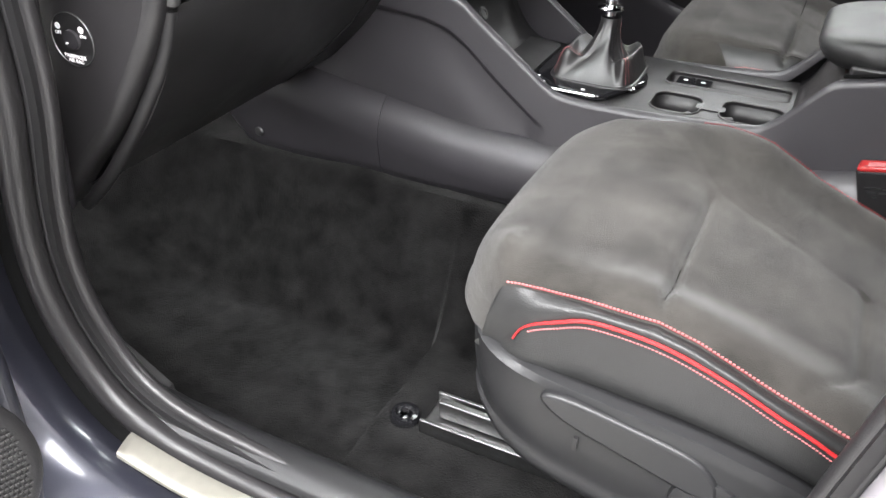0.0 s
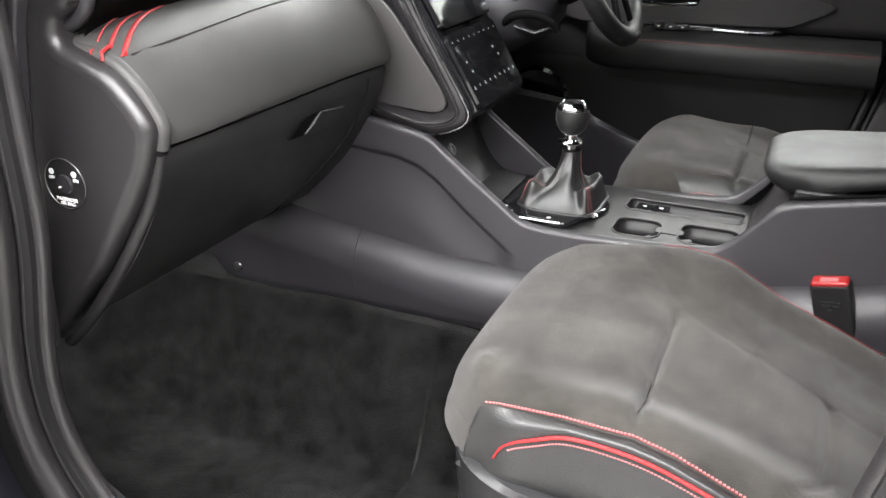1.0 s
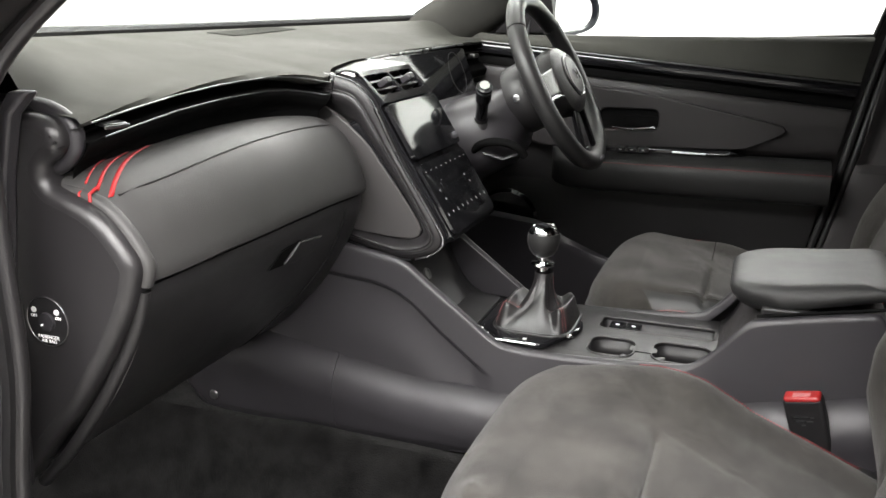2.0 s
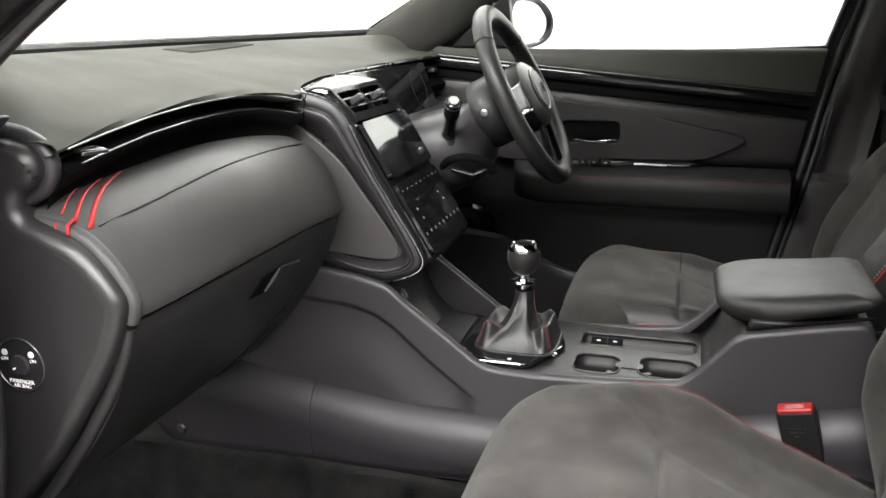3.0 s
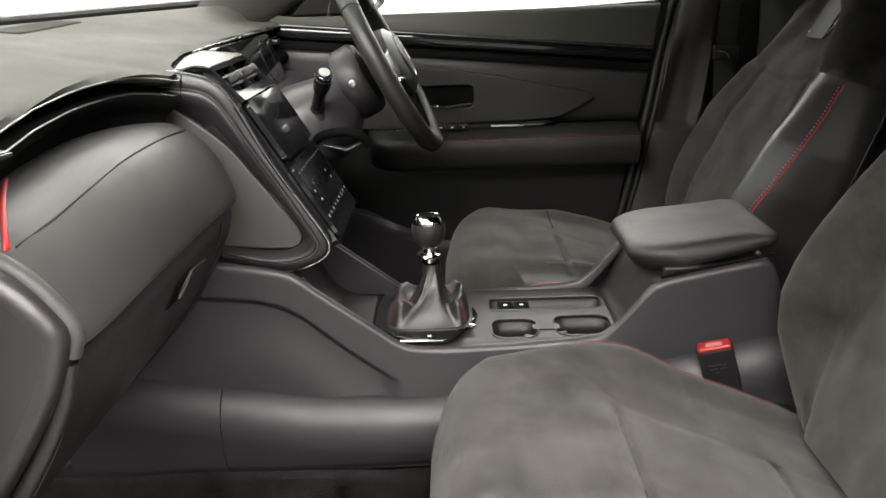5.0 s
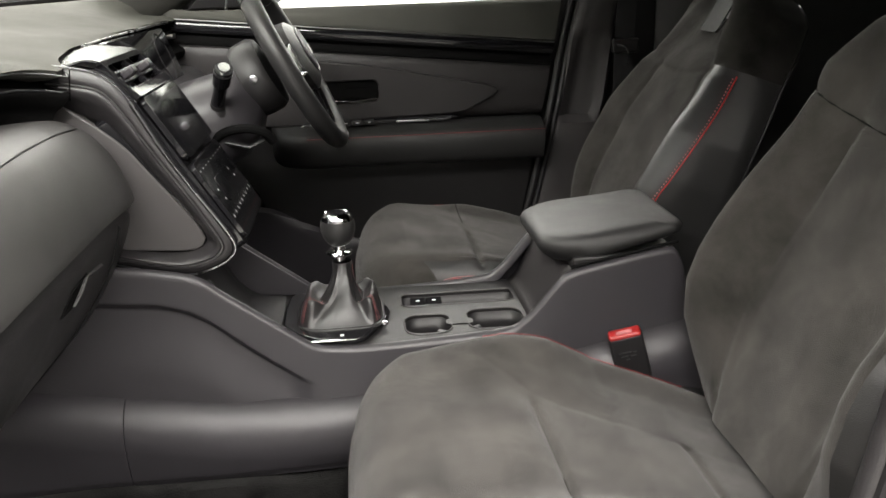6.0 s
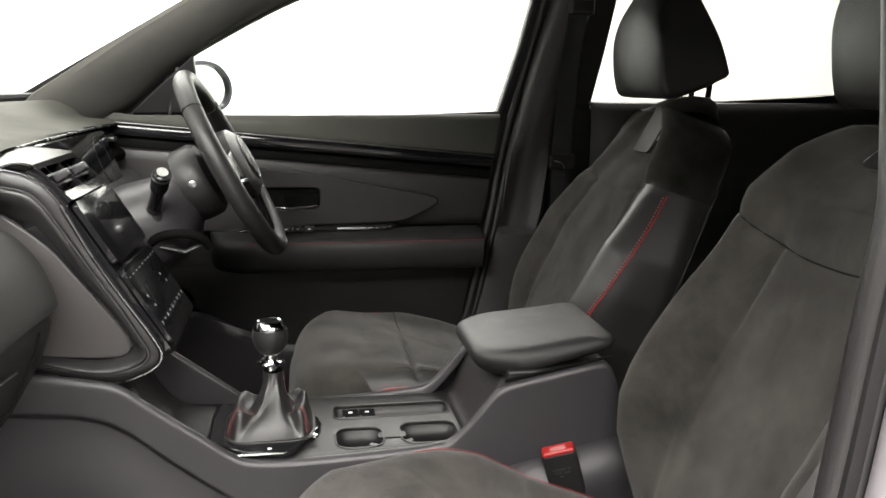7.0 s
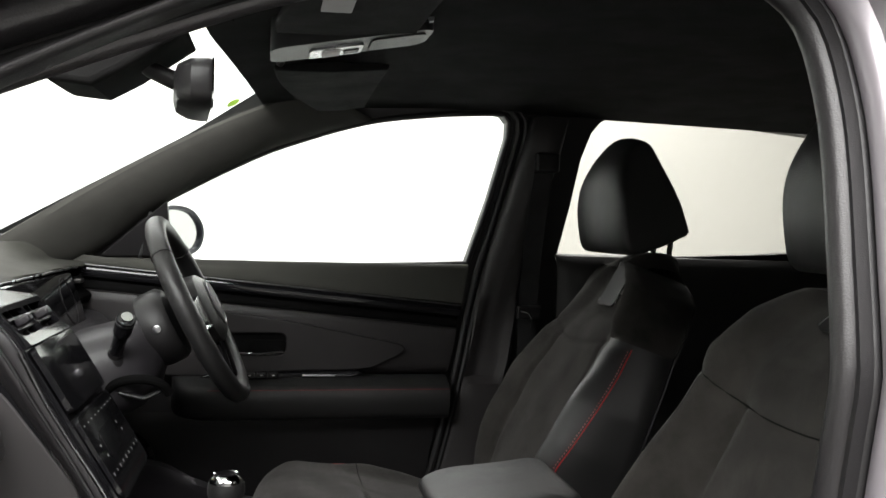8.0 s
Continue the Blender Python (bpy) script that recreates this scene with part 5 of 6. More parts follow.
part("start_button", moved(turned([(0.0, 0), (0.007, 0), (0.007, 0.002), (0.005, 0.003), (0, 0.0025)], 16), Matrix.Translation(hub + ax * -0.072 + Vector((0, -0.0695, 0.005))) @ Matrix.Rotation(radians(90), 4, "X")), SATIN, COL, "small round button")

# ---------------------------------------------------------------- steering wheel
SWH = thing("steering_wheel", "black leather-rimmed steering wheel with round silver emblem", "steering wheel")
fr = Matrix.Translation(hub) @ Matrix((Vector((0, 1, 0)), upv, ax)).transposed().to_4x4()
rim = [fr @ Vector((0.169 * math.cos(a), 0.169 * math.sin(a) * (1 if math.sin(a) > -0.9 else 0.985), 0)) for a in np.linspace(0, 2 * math.pi, 72, endpoint=False)]
part("rim", sweep(rim, 0.0175, 16, closed=True, up=tuple(ax)), LEATHER, SWH, "black leather rim")
for a0 in (0.72, 2.42):
    part("rim_seam", sweep([fr @ Vector(((0.169 + 0.0180 * math.cos(b)) * math.cos(a0), (0.169 + 0.0180 * math.cos(b)) * math.sin(a0), 0.0180 * math.sin(b))) for b in np.linspace(0, 2 * math.pi, 20, endpoint=False)], 0.0010, 6, closed=True, up=tuple(upv)), PLASTIC_DARK, SWH)
rows = []
for z, w in ((-0.030, 0.060), (-0.020, 0.072), (0.0, 0.078), (0.018, 0.074), (0.028, 0.060), (0.033, 0.030), (0.034, 0.002)):
    rows.append([fr @ Vector((w * 1.05 * math.copysign(abs(math.cos(a)) ** 0.8, math.cos(a)), -0.004 + w * 0.88 * math.copysign(abs(math.sin(a)) ** 0.8, math.sin(a)), z)) for a in np.linspace(0, 2 * math.pi, 36, endpoint=False)])
part("airbag_cover", lattice(rows, ring=True, caps=True), PLASTIC_DARK, SWH, "black airbag cover")
part("emblem_ring", sweep([fr @ Vector((0.048 * math.cos(a), 0.042 * math.sin(a), 0.0325)) for a in np.linspace(0, 2 * math.pi, 48, endpoint=False)], 0.0017, 8, closed=True, up=tuple(ax)), STEEL, SWH, "satin silver emblem ring")
part("emblem", moved(turned([(0.0, 0.031), (0.044, 0.031), (0.042, 0.0345), (0.0, 0.036)], 32), fr @ Matrix.Diagonal((1, 0.88, 1, 1))), PLASTIC, SWH)
part("emblem_mark", join(moved(block(-0.013, -0.007, -0.010, 0.010, 0.035, 0.039), fr), moved(block(0.007, 0.013, -0.010, 0.010, 0.035, 0.039), fr), moved(block(-0.008, 0.008, -0.003, 0.003, 0.035, 0.039), fr)), CHROME, SWH, "small chrome emblem")
for sg in (-1, 1):
    part("spoke", lattice([smooth_line([fr @ Vector((sg * x, yy, zz)) for x, yy, zz in ((0.06, y, 0.012), (0.10, y * 0.8, 0.010), (0.135, y * 0.75, 0.004), (0.160, y * 0.85, -0.002))], 10) for y in (0.030, 0.024, 0.0, -0.024, -0.032)]), SATIN_BLACK, SWH, "gloss black spoke with switches", solid=0.012)
    part("lower_spoke", sweep(smooth_line([fr @ Vector((sg * 0.030, -0.055, 0.012)), fr @ Vector((sg * 0.040, -0.10, 0.006)), fr @ Vector((sg * 0.052, -0.158, -0.002))], 10), 0.012, 10, flat=0.5, up=tuple(ax)), GLOSS, SWH)
    part("spoke_trim", sweep([fr @ Vector((sg * 0.085, -0.030, 0.018)), fr @ Vector((sg * 0.120, -0.026, 0.014)), fr @ Vector((sg * 0.148, -0.030, 0.008))], 0.003, 8), SATIN, SWH, "satin silver trim")
part("rim_clip", moved(block(-0.02, 0.02, -0.004, 0.004, 0.012, 0.018), fr @ Matrix.Translation((0, -0.169, 0))), SATIN, SWH, bevel=0.002)

# ---------------------------------------------------------------- centre console
CON = thing("centre_console", "charcoal plastic centre console with cup holders and armrest", "centre console")
TOPL = ((-0.40, 0.86), (-0.25, 0.869), (-0.191, 0.866), (-0.110, 0.852), (-0.083, 0.842), (-0.059, 0.823), (0.022, 0.762), (0.050, 0.741), (0.075, 0.731), (0.136, 0.728), (0.25, 0.732), (0.333, 0.739), (0.355, 0.749), (0.375, 0.768), (0.410, 0.809), (0.424, 0.818), (0.445, 0.824), (0.555, 0.845), (0.576, 0.842), (0.588, 0.818), (0.595, 0.775))
BOTL = ((-0.50, 0.722), (-0.338, 0.705), (-0.198, 0.682), (-0.07, 0.663), (0.056, 0.658), (0.122, 0.660), (0.25, 0.672), (0.36, 0.69), (0.55, 0.733), (0.66, 0.755))
CRE = ((-0.5, 0.80), (-0.27, 0.813), (-0.222, 0.813), (-0.142, 0.806), (-0.105, 0.795), (-0.076, 0.777), (-0.027, 0.735), (0.020, 0.699), (0.039, 0.686), (0.2, 0.60))


def tab(t, x):
    return float(np.interp(x, [q[0] for q in t], [q[1] for q in t]))


def console_side():
    rows = []
    tops = smooth_line(TOPL, 150)
    for x, zt in tops:
        zb = tab(BOTL, x)
        row = [(x, -0.104, zt - 0.020), (x, -0.105, zt - 0.006), (x, -0.108, zt - 0.001), (x, -0.112, zt), (x, -0.117, zt - 0.002), (x, -0.120, zt - 0.007)]
        fade = step(-0.37, -0.20, x) * step(0.06, 0.02, x)
        for q in np.linspace(0.03, 1, 60):
            z = zt - 0.007 + (zb - zt + 0.007) * q
            y = -0.120 - 0.012 * q
            zc = tab(CRE, x)
            d = zc - z
            rec = 0.009 * step(-0.007, 0.003, d) * (1 - step(0.012, 0.10, d)) * fade
            row.append((x, y + rec, z))
        row.append((x, -0.120, zb - 0.004))
        rows.append(row)
    return lattice(rows)


part("side_wall", console_side(), PLASTIC, CON, sharp=50)
part("side_wall", mirrored(console_side()), PLASTIC, CON, sharp=50)


def fender(x0, x1, n):
    rows = []
    for x in [x0, x0 + 0.0006] + list(np.linspace(x0, x1, n))[1:-1] + [x1 - 0.0006, x1]:
        zt = tab(BOTL, x) - 0.001
        zb = 0.552 + 0.010 * step(-0.1, 0.3, x) - 0.006 * step(-0.2, -0.45, x)
        if x < -0.43:
            zb += 0.05 * ((-0.43 - x) / 0.07) ** 2
        roll = [(x, -0.131 - 0.060 * (math.sin(a) - math.sin(0.45)), zt - 0.064 * (math.cos(0.45) - math.cos(a))) for a in np.linspace(0.45, 1.78, 13)]
        rows.append(smooth_line([(x, -0.122, zt + 0.001)] + roll + [(x, -0.157, zt + (zb - zt) * 0.86), (x, -0.150, zb + 0.006), (x, -0.146, zb), (x, -0.11, zb - 0.004)], 34))
    return lattice(rows, caps=False)


for x0, x1, n in ((-0.50, -0.2020, 30), (-0.2008, 0.66, 60)):
    part("lower_cover", fender(x0, x1, n), PLASTIC, CON, solid=0.003)
    part("lower_cover", mirrored(fender(x0, x1, n)), PLASTIC, CON, solid=0.003)
part("clip", moved(turned([(0, 0), (0.009, 0), (0.007, 0.003), (0, 0.004)], 14), pose(-0.434, -0.162, 0.583, 90, 0, 0)), STEEL, CON, "small fixing clip")
# deck with wells
deck_holes = [rounded(0.190, 0.259, -0.090, -0.018, 0.022), rounded(0.285, 0.370, -0.086, -0.010, 0.022), rounded(0.190, 0.370, 0.018, 0.070, 0.012)]
part("deck", plate([(0.0, -0.110), (0.40, -0.110), (0.40, 0.110), (0.0, 0.110)], deck_holes, lambda a, b, w: (a, b, 0.727 + 0.03 * max(0, a - 0.33) - w), 0.006), PLASTIC_DARK, CON, bevel=0.0015)
for lp in deck_holes:
    wall_rows = [[(a, b, 0.7225) for a, b in lp], [(a, b, 0.68) for a, b in lp]]
    part("well", lattice(wall_rows, ring=True), PLASTIC_DARK, CON, solid=0.002, offset=1)
    # floor blacker than the walls: the well's shade painted in
    part("well_floor", plate(lp, [], lambda a, b, w: (a, b, 0.680 - w), 0.004), SLOT, CON)
    part("well_rim", sweep([(a, b, 0.7275) for a, b in lp], 0.0016, 6, closed=True), DOOR_SKIN, CON)
part("well_link", plate(rounded(0.252, 0.292, -0.062, -0.042, 0.006), [], lambda a, b, w: (a, b, 0.726 + w), 0.0025), PLASTIC_DARK, CON)
for x, y, a in ((0.250, -0.060, -35), (0.293, -0.052, 30)):
    part("cup_grip", moved(block(-0.012, 0.012, -0.004, 0.004, -0.018, 0.010), pose(x, y, 0.708, 12, 0, a)), PLASTIC, CON, bevel=0.002)
for i, x in enumerate((0.217, 0.243)):
    sw = part("toggle_switch", moved(block(-0.0125, 0.0125, -0.020, 0.018, -0.008, 0.002), Matrix.Translation((x, 0.043, 0.7235))), GLOSS, CON, "black console switch", bevel=0.002)
    part("symbol", moved(block(-0.003, 0.003, -0.002, 0.002, 0, 0.0006), Matrix.Translation((x, 0.046, 0.7254))), PRINT, sw)
# rear slope up to the box, and the box under the armrest
part("box_front", lattice(skin([[(0.376, y, 0.7285), (0.390, y, 0.742), (0.410, y, 0.782), (0.430, y, 0.816), (0.46, y, 0.825)] for y in (-0.109, 0, 0.109)], 8, 16)), DOOR_SKIN, CON, solid=0.004)
part("box_top", block(0.43, 0.585, -0.108, 0.108, 0.800, 0.836), PLASTIC_DARK, CON, bevel=0.004)
# front pocket with pad
part("pocket_floor", lattice(skin([[(0.03, y, 0.726), (0.00, y, 0.728), (-0.04, y, 0.735), (-0.070, y, 0.762), (-0.090, y, 0.800), (-0.108, y * 0.62, 0.850)] for y in (-0.106, 0, 0.106)], 8, 20)), PLASTIC_DARK, CON, solid=0.004)
part("pocket_wall", plate([(-0.115, 0.735), (-0.115, 0.850), (-0.086, 0.840), (-0.060, 0.820), (0.022, 0.759), (0.050, 0.738), (0.050, 0.729)], [], lambda a, b, w: (a, 0.098 + w, b), 0.006), PLASTIC, CON, "charcoal inner wall of the pocket", bevel=0.001)
part("charge_pad", plate(rounded(-0.055, 0.010, -0.075, 0.075, 0.012), [], lambda a, b, w: (a, b, 0.735 - 0.05 * a + w), 0.004), RUBBER, CON, bevel=0.002)
for i in range(2):
    part("socket", moved(turned([(0.0, 0), (0.010, 0), (0.010, 0.003), (0.006, 0.003), (0.006, 0.001), (0, 0.001)], 18), pose(-0.088, -0.062 + 0.03 * i, 0.802, 0, 62, 0)), STEEL, CON, "small round socket")
# armrest lid

def lid_loop(inset, back, scale=1.0):
    """Plan of the lid: wide round front corners, tighter rear ones."""
    out = []
    x0, x1, w = 0.384 + inset + back, 0.594 - inset, 0.107 - inset
    for cx, cy, r, a0 in ((x1 - 0.022, w - 0.022, 0.022, 0), (x0 + 0.060, w - 0.050, 0.050, 90), (x0 + 0.060, -w + 0.050, 0.050, 180), (x1 - 0.022, -w + 0.022, 0.022, 270)):
        for i in range(11):
            a = radians(a0 + 9 * i)
            rx = 0.060 if r > 0.03 else r
            out.append((cx + rx * math.cos(a), cy + r * math.sin(a)))
    return [(0.49 + (x - 0.49) * scale, y * scale) for x, y in out]


rows = []
for inset, back, hgt, scale in ((0.014, 0.030, 0.0, 1.0), (0.005, 0.022, 0.12, 1.0), (0.001, 0.012, 0.34, 1.0), (0.0, 0.004, 0.58, 1.0), (0.0015, 0.0, 0.74, 1.0), (0.006, 0.0, 0.88, 1.0), (0.014, 0.002, 0.96, 1.0), (0.024, 0.004, 0.99, 1.0), (0.024, 0.004, 1.0, 0.8), (0.024, 0.004, 1.02, 0.45), (0.024, 0.004, 1.03, 0.04)):
    row = []
    for x, y in lid_loop(inset, back, scale):
        zb, zt = 0.816 + 0.25 * (x - 0.416), 0.864 + 0.080 * (x - 0.39)
        row.append((x, y, zb + (zt - zb) * hgt))
    rows.append(row)
fine_rows = [smooth_line([r[j] for r in rows], 26) for j in range(len(rows[0]))]
part("armrest", lattice([[c[i] for c in fine_rows] for i in range(26)], ring=True, caps=True), ARM_SKIN, CON, "padded grey-black leather armrest lid", sharp=70)
part("lid_line", sweep([(x, -0.1120, 0.8245 + 0.19 * (x - 0.43)) for x in np.linspace(0.425, 0.580, 12)], 0.0022, 6), SLOT, CON)

# ---------------------------------------------------------------- gear lever
GEAR = thing("gear_lever", "chrome-topped gear lever in a black leather boot", "gear lever")
kn = Matrix.Translation((0.100, 0, 0.0))
part("knob", moved(turned([(0.009, 0.842), (0.016, 0.846), (0.0225, 0.855), (0.0258, 0.866), (0.0260, 0.874), (0.0245, 0.882)], 32), kn), LEATHER, GEAR, "black leather gear knob")
part("knob_cap", moved(turned([(0.0243, 0.8815), (0.0235, 0.8860), (0.0200, 0.8910), (0.0185, 0.8925), (0.0170, 0.8915), (0.0, 0.8925)], 32), kn), CHROME, GEAR, "chrome knob cap")
part("cap_inlay", moved(turned([(0.0, 0.8926), (0.0150, 0.8926), (0.0140, 0.8934), (0.0, 0.8936)], 28), kn), GLOSS, GEAR)
part("neck", moved(turned([(0.0095, 0.800), (0.0095, 0.812), (0.0085, 0.822), (0.0085, 0.844)], 24), kn), CHROME, GEAR, "chrome lever neck")
part("reverse_ring", moved(turned([(0.009, 0.828), (0.0185, 0.8285), (0.020, 0.831), (0.0185, 0.8335), (0.009, 0.835)], 28), kn), CHROME, GEAR, "chrome reverse lift ring")
N = 96
BOOT_ROWS = 56
# sleeve drawn up to the lever, running straight down in front and puffed out at both sides
boot = []
for i in range(BOOT_ROWS):
    t = i / (BOOT_ROWS - 1)
    ring = []
    for j in range(N):
        a = 2 * math.pi * j / N
        c, sn = math.cos(a), math.sin(a)
        flank = step(0.38, 0.66, abs(c)) if sn < 0 else step(0.25, 0.7, abs(c))
        sq = 1.0 - 0.55 * step(0.35, 0.8, t)
        rx, ry = 0.0625, 0.0660
        grow = t ** 1.25 * (1 - flank) + flank * (0.42 * step(0, 0.55, t) * t / 0.55 if t < 0.55 else 0.42 + 0.58 * ((t - 0.55) / 0.45) ** 0.8)
        drop = t ** 0.92 * (1 - flank) + flank * min(1.0, 0.74 * (t / 0.5) ** 0.9 if t < 0.5 else 0.74 + 0.26 * ((t - 0.5) / 0.5) ** 3.2)
        puff = 0.019 * flank * near(t - 0.73, 0.15)
        crease = 0.0040 * math.sin(math.pi * min(1, t * 1.05)) * (abs(math.sin(2 * a + 0.5)) ** 0.5 - 0.7) + 0.0016 * math.sin(7 * a + 9 * t) * math.sin(math.pi * t)
        r = 0.0150 / 0.064 + (1 - 0.0150 / 0.064) * grow
        ring.append((0.1025 - 0.006 * t + (rx * r + crease) * math.copysign(abs(c) ** sq, c), -0.006 * t + (ry * r + crease) * math.copysign(abs(sn) ** sq, sn), 0.818 - 0.083 * drop + puff + crease * 0.5))
    boot.append(ring)
part("boot", lattice(boot, ring=True), BOOT, GEAR, "creased black leather gear boot", sharp=50)
part("boot_hem", sweep([(x, y, z + 0.001) for x, y, z in boot[-1]], 0.0030, 8, closed=True), BOOT, GEAR)
for c0, i0, i1 in ((3.55, 26, 53), (3.75, 26, 53), (5.60, 26, 53), (5.80, 26, 53), (0.15, 3, 24)):
    j = int(c0 / (2 * math.pi) * N) % N
    dash = []
    for i in range(i0, i1):
        p, q = Vector(boot[i][j]), Vector(boot[i + 1][j])
        out = Vector(((p.x - 0.097) * 0.5, (p.y + 0.008) * 0.5, 0.03)).normalized() * 0.0006
        dash.append(sweep([p.lerp(q, 0.15) + out, p.lerp(q, 0.60) + out], 0.0004, 5))
    part("stitching", join(*dash), THREAD, GEAR, "red stitches")
bz = [(0.010, 0.020), (0.012, -0.050), (0.022, -0.068), (0.050, -0.092), (0.066, -0.101), (0.118, -0.107), (0.132, -0.100), (0.166, -0.032), (0.171, -0.012), (0.167, 0.010), (0.140, 0.070), (0.120, 0.084), (0.030, 0.086), (0.016, 0.078)]
part("surround", plate(bz, [], lambda a, b, w: (a, b, 0.7275 + w), 0.009), GLOSS, GEAR, "gloss black gear surround", bevel=0.003)
part("surround_trim", sweep(smooth_line([(0.055, -0.1055, 0.7345), (0.085, -0.1065, 0.7345), (0.118, -0.1055, 0.7345)], 10), 0.0020, 8, flat=0.8), CHROME, GEAR, "chrome strip")
for x, y in ((0.022, -0.072), (0.036, -0.090), (0.098, -0.094)):
    part("symbol", moved(block(-0.0028, 0.0028, -0.0022, 0.0022, 0, 0.0006), Matrix.Translation((x, y, 0.7368))), PRINT, GEAR)
part("surround_stud", moved(turned([(0, 0), (0.006, 0), (0.005, 0.003), (0, 0.004)], 14), Matrix.Translation((0.160, -0.060, 0.7365))), CHROME, GEAR)

# ---------------------------------------------------------------- driver's door
DD = thing("driver_door", "closed dark grey driver's door with armrest and gloss trim", "car door")


def rear_x(z):
    return 0.517 + 0.185 * (z - 0.70)


def strip_z(x):
    return 1.125 - 0.0975 * (x - 0.0)


def door_rows(z_of, y_of, n=40, x0=-0.34):
    """Rows along the door; z_of and y_of give, for each x, matching lists."""
    rows = []
    for k in np.linspace(0, 1, n):
        row = []
        for zf, yf in zip(z_of, y_of):
            x = x0 + k * (0.56 - x0)
            z = zf(x) if callable(zf) else zf
            y = yf(x) if callable(yf) else yf
            row.append((x0 + k * (rear_x(z) - x0), y, z))
        rows.append(smooth_line(row, 20))
    return rows


part("upper_trim", lattice(door_rows([1.150, lambda x: 1.160 - 0.004 * math.cos(x * 5), lambda x: 1.162, lambda x: 1.150, lambda x: strip_z(x) + 0.020, lambda x: strip_z(x) + 0.003, lambda x: strip_z(x) - 0.002], [0.715, 0.704, 0.690, 0.682, 0.676, 0.674, 0.685])), DASHTOP, DD, "soft grey upper door trim")
part("gloss_strip", lattice(door_rows([lambda x: strip_z(x) + 0.000, lambda x: strip_z(x) - 0.003, lambda x: strip_z(x) - 0.014, lambda x: strip_z(x) - 0.026, lambda x: strip_z(x) - 0.030], [0.685, 0.672, 0.668, 0.672, 0.690])), GLOSS, DD, "gloss black trim strip")
part("strip_line", sweep([r[0] for r in door_rows([lambda x: strip_z(x) - 0.0005] * 2, [0.6705] * 2)], 0.0020, 6), STEEL, DD, "thin metal line")
# shallow groove under the strip; its shade is put into the colour
part("shadow_gap", lattice(door_rows([lambda x: strip_z(x) - 0.026, lambda x: strip_z(x) - 0.034, lambda x: strip_z(x) - 0.050, lambda x: strip_z(x) - 0.056], [0.690, 0.680, 0.677, 0.690])), SLOT, DD, "near-black band with the shade of the gap in its colour")
part("middle_panel", lattice(door_rows([lambda x: strip_z(x) - 0.050, lambda x: strip_z(x) - 0.056, lambda x: strip_z(x) - 0.085, 0.97, 0.93, 0.915], [0.690, 0.670, 0.666, 0.667, 0.670, 0.68])), DOOR_SKIN, DD, "charcoal middle door panel")
# embossed leaf-shaped insert with the handle
leaf = [tuple(p) for p in smooth_line([(-0.10, 1.055), (0.10, 1.046), (0.22, 1.028), (0.36, 1.000), (0.440, 0.983), (0.458, 0.974), (0.445, 0.960), (0.40, 0.938), (0.36, 0.926), (0.20, 0.922), (-0.10, 0.922)], 70, closed=True)]
part("insert", plate(leaf, [rounded(0.06, 0.19, 0.958, 1.005, 0.014)], lambda a, b, w: (a, 0.668 - w, b), 0.012), DOOR_SKIN, DD, "raised leaf-shaped door insert", bevel=0.005)
# shallow backing coloured near-black to paint the depth's shade
part("handle_well", plate(rounded(0.055, 0.195, 0.953, 1.010, 0.014), [], lambda a, b, w: (a, 0.664 + w, b), 0.004), SLOT, DD)
part("door_handle", plate([tuple(p) for p in rounded(0.112, 0.190, 0.968, 0.990, 0.009)], [], lambda a, b, w: (a, 0.664 - w * (0.4 + 4 * (a - 0.112)), b), 0.010), SLOT, DD, "black inner door handle", bevel=0.002)
part("handle_trim", sweep([(0.09, 0.650, 0.964), (0.13, 0.648, 0.961), (0.184, 0.650, 0.967)], 0.0028, 8), CHROME, DD, "thin chrome handle strip")
# armrest with switches
rows = []
for x, k in ((-0.050, 0.0), (-0.044, 0.35), (-0.030, 0.65), (0.0, 0.88), (0.05, 1.0), (0.25, 1.0), (0.45, 1.0), (0.555, 1.0)):
    zt, zb = 0.912, 0.822 + 0.02 * (1 - k)
    xx = min(x, rear_x(0.87))
    rows.append(smooth_line([(xx, 0.672, zt), (xx, 0.664 - 0.02 * k, zt), (xx, 0.670 - 0.052 * k, zt - 0.009), (xx, 0.672 - 0.072 * k, zt - 0.019 - 0.010 * (1 - k)), (xx, 0.672 - 0.078 * k, 0.868), (xx, 0.672 - 0.070 * k, zb + 0.010), (xx, 0.672 - 0.045 * k, zb), (xx, 0.678, zb)], 30))
part("armrest", lattice(skin(rows, 50, 30)), ARM_SKIN, DD, "padded black door armrest")
part("armrest_seam", sweep([(x, 0.5985, 0.8915) for x in np.linspace(0.03, 0.55, 20)], 0.0009, 6), MAROON, DD, "thin red sewn seam")
SWP = part("switch_panel", plate([tuple(p) for p in smooth_line([(0.01, 0.912), (0.06, 0.920), (0.30, 0.923), (0.352, 0.924), (0.352, 0.9165), (0.2, 0.9115), (0.05, 0.9095)], 40, closed=True)], [], lambda a, b, w: (a, 0.640 + w, b), 0.030), GLOSS, DD, "gloss black window switch panel", bevel=0.002)
for x in (0.055, 0.115, 0.140, 0.165):
    part("window_switch", moved(block(-0.010, 0.010, -0.010, 0.006, -0.004, 0.006), pose(x, 0.634, 0.918, 10, 0, 0)), PLASTIC_DARK, SWP, bevel=0.002)
    part("switch_mark", moved(block(-0.003, 0.003, -0.0006, 0.0006, -0.001, 0.001), pose(x, 0.6235, 0.919, 10, 0, 0)), PRINT, SWP)
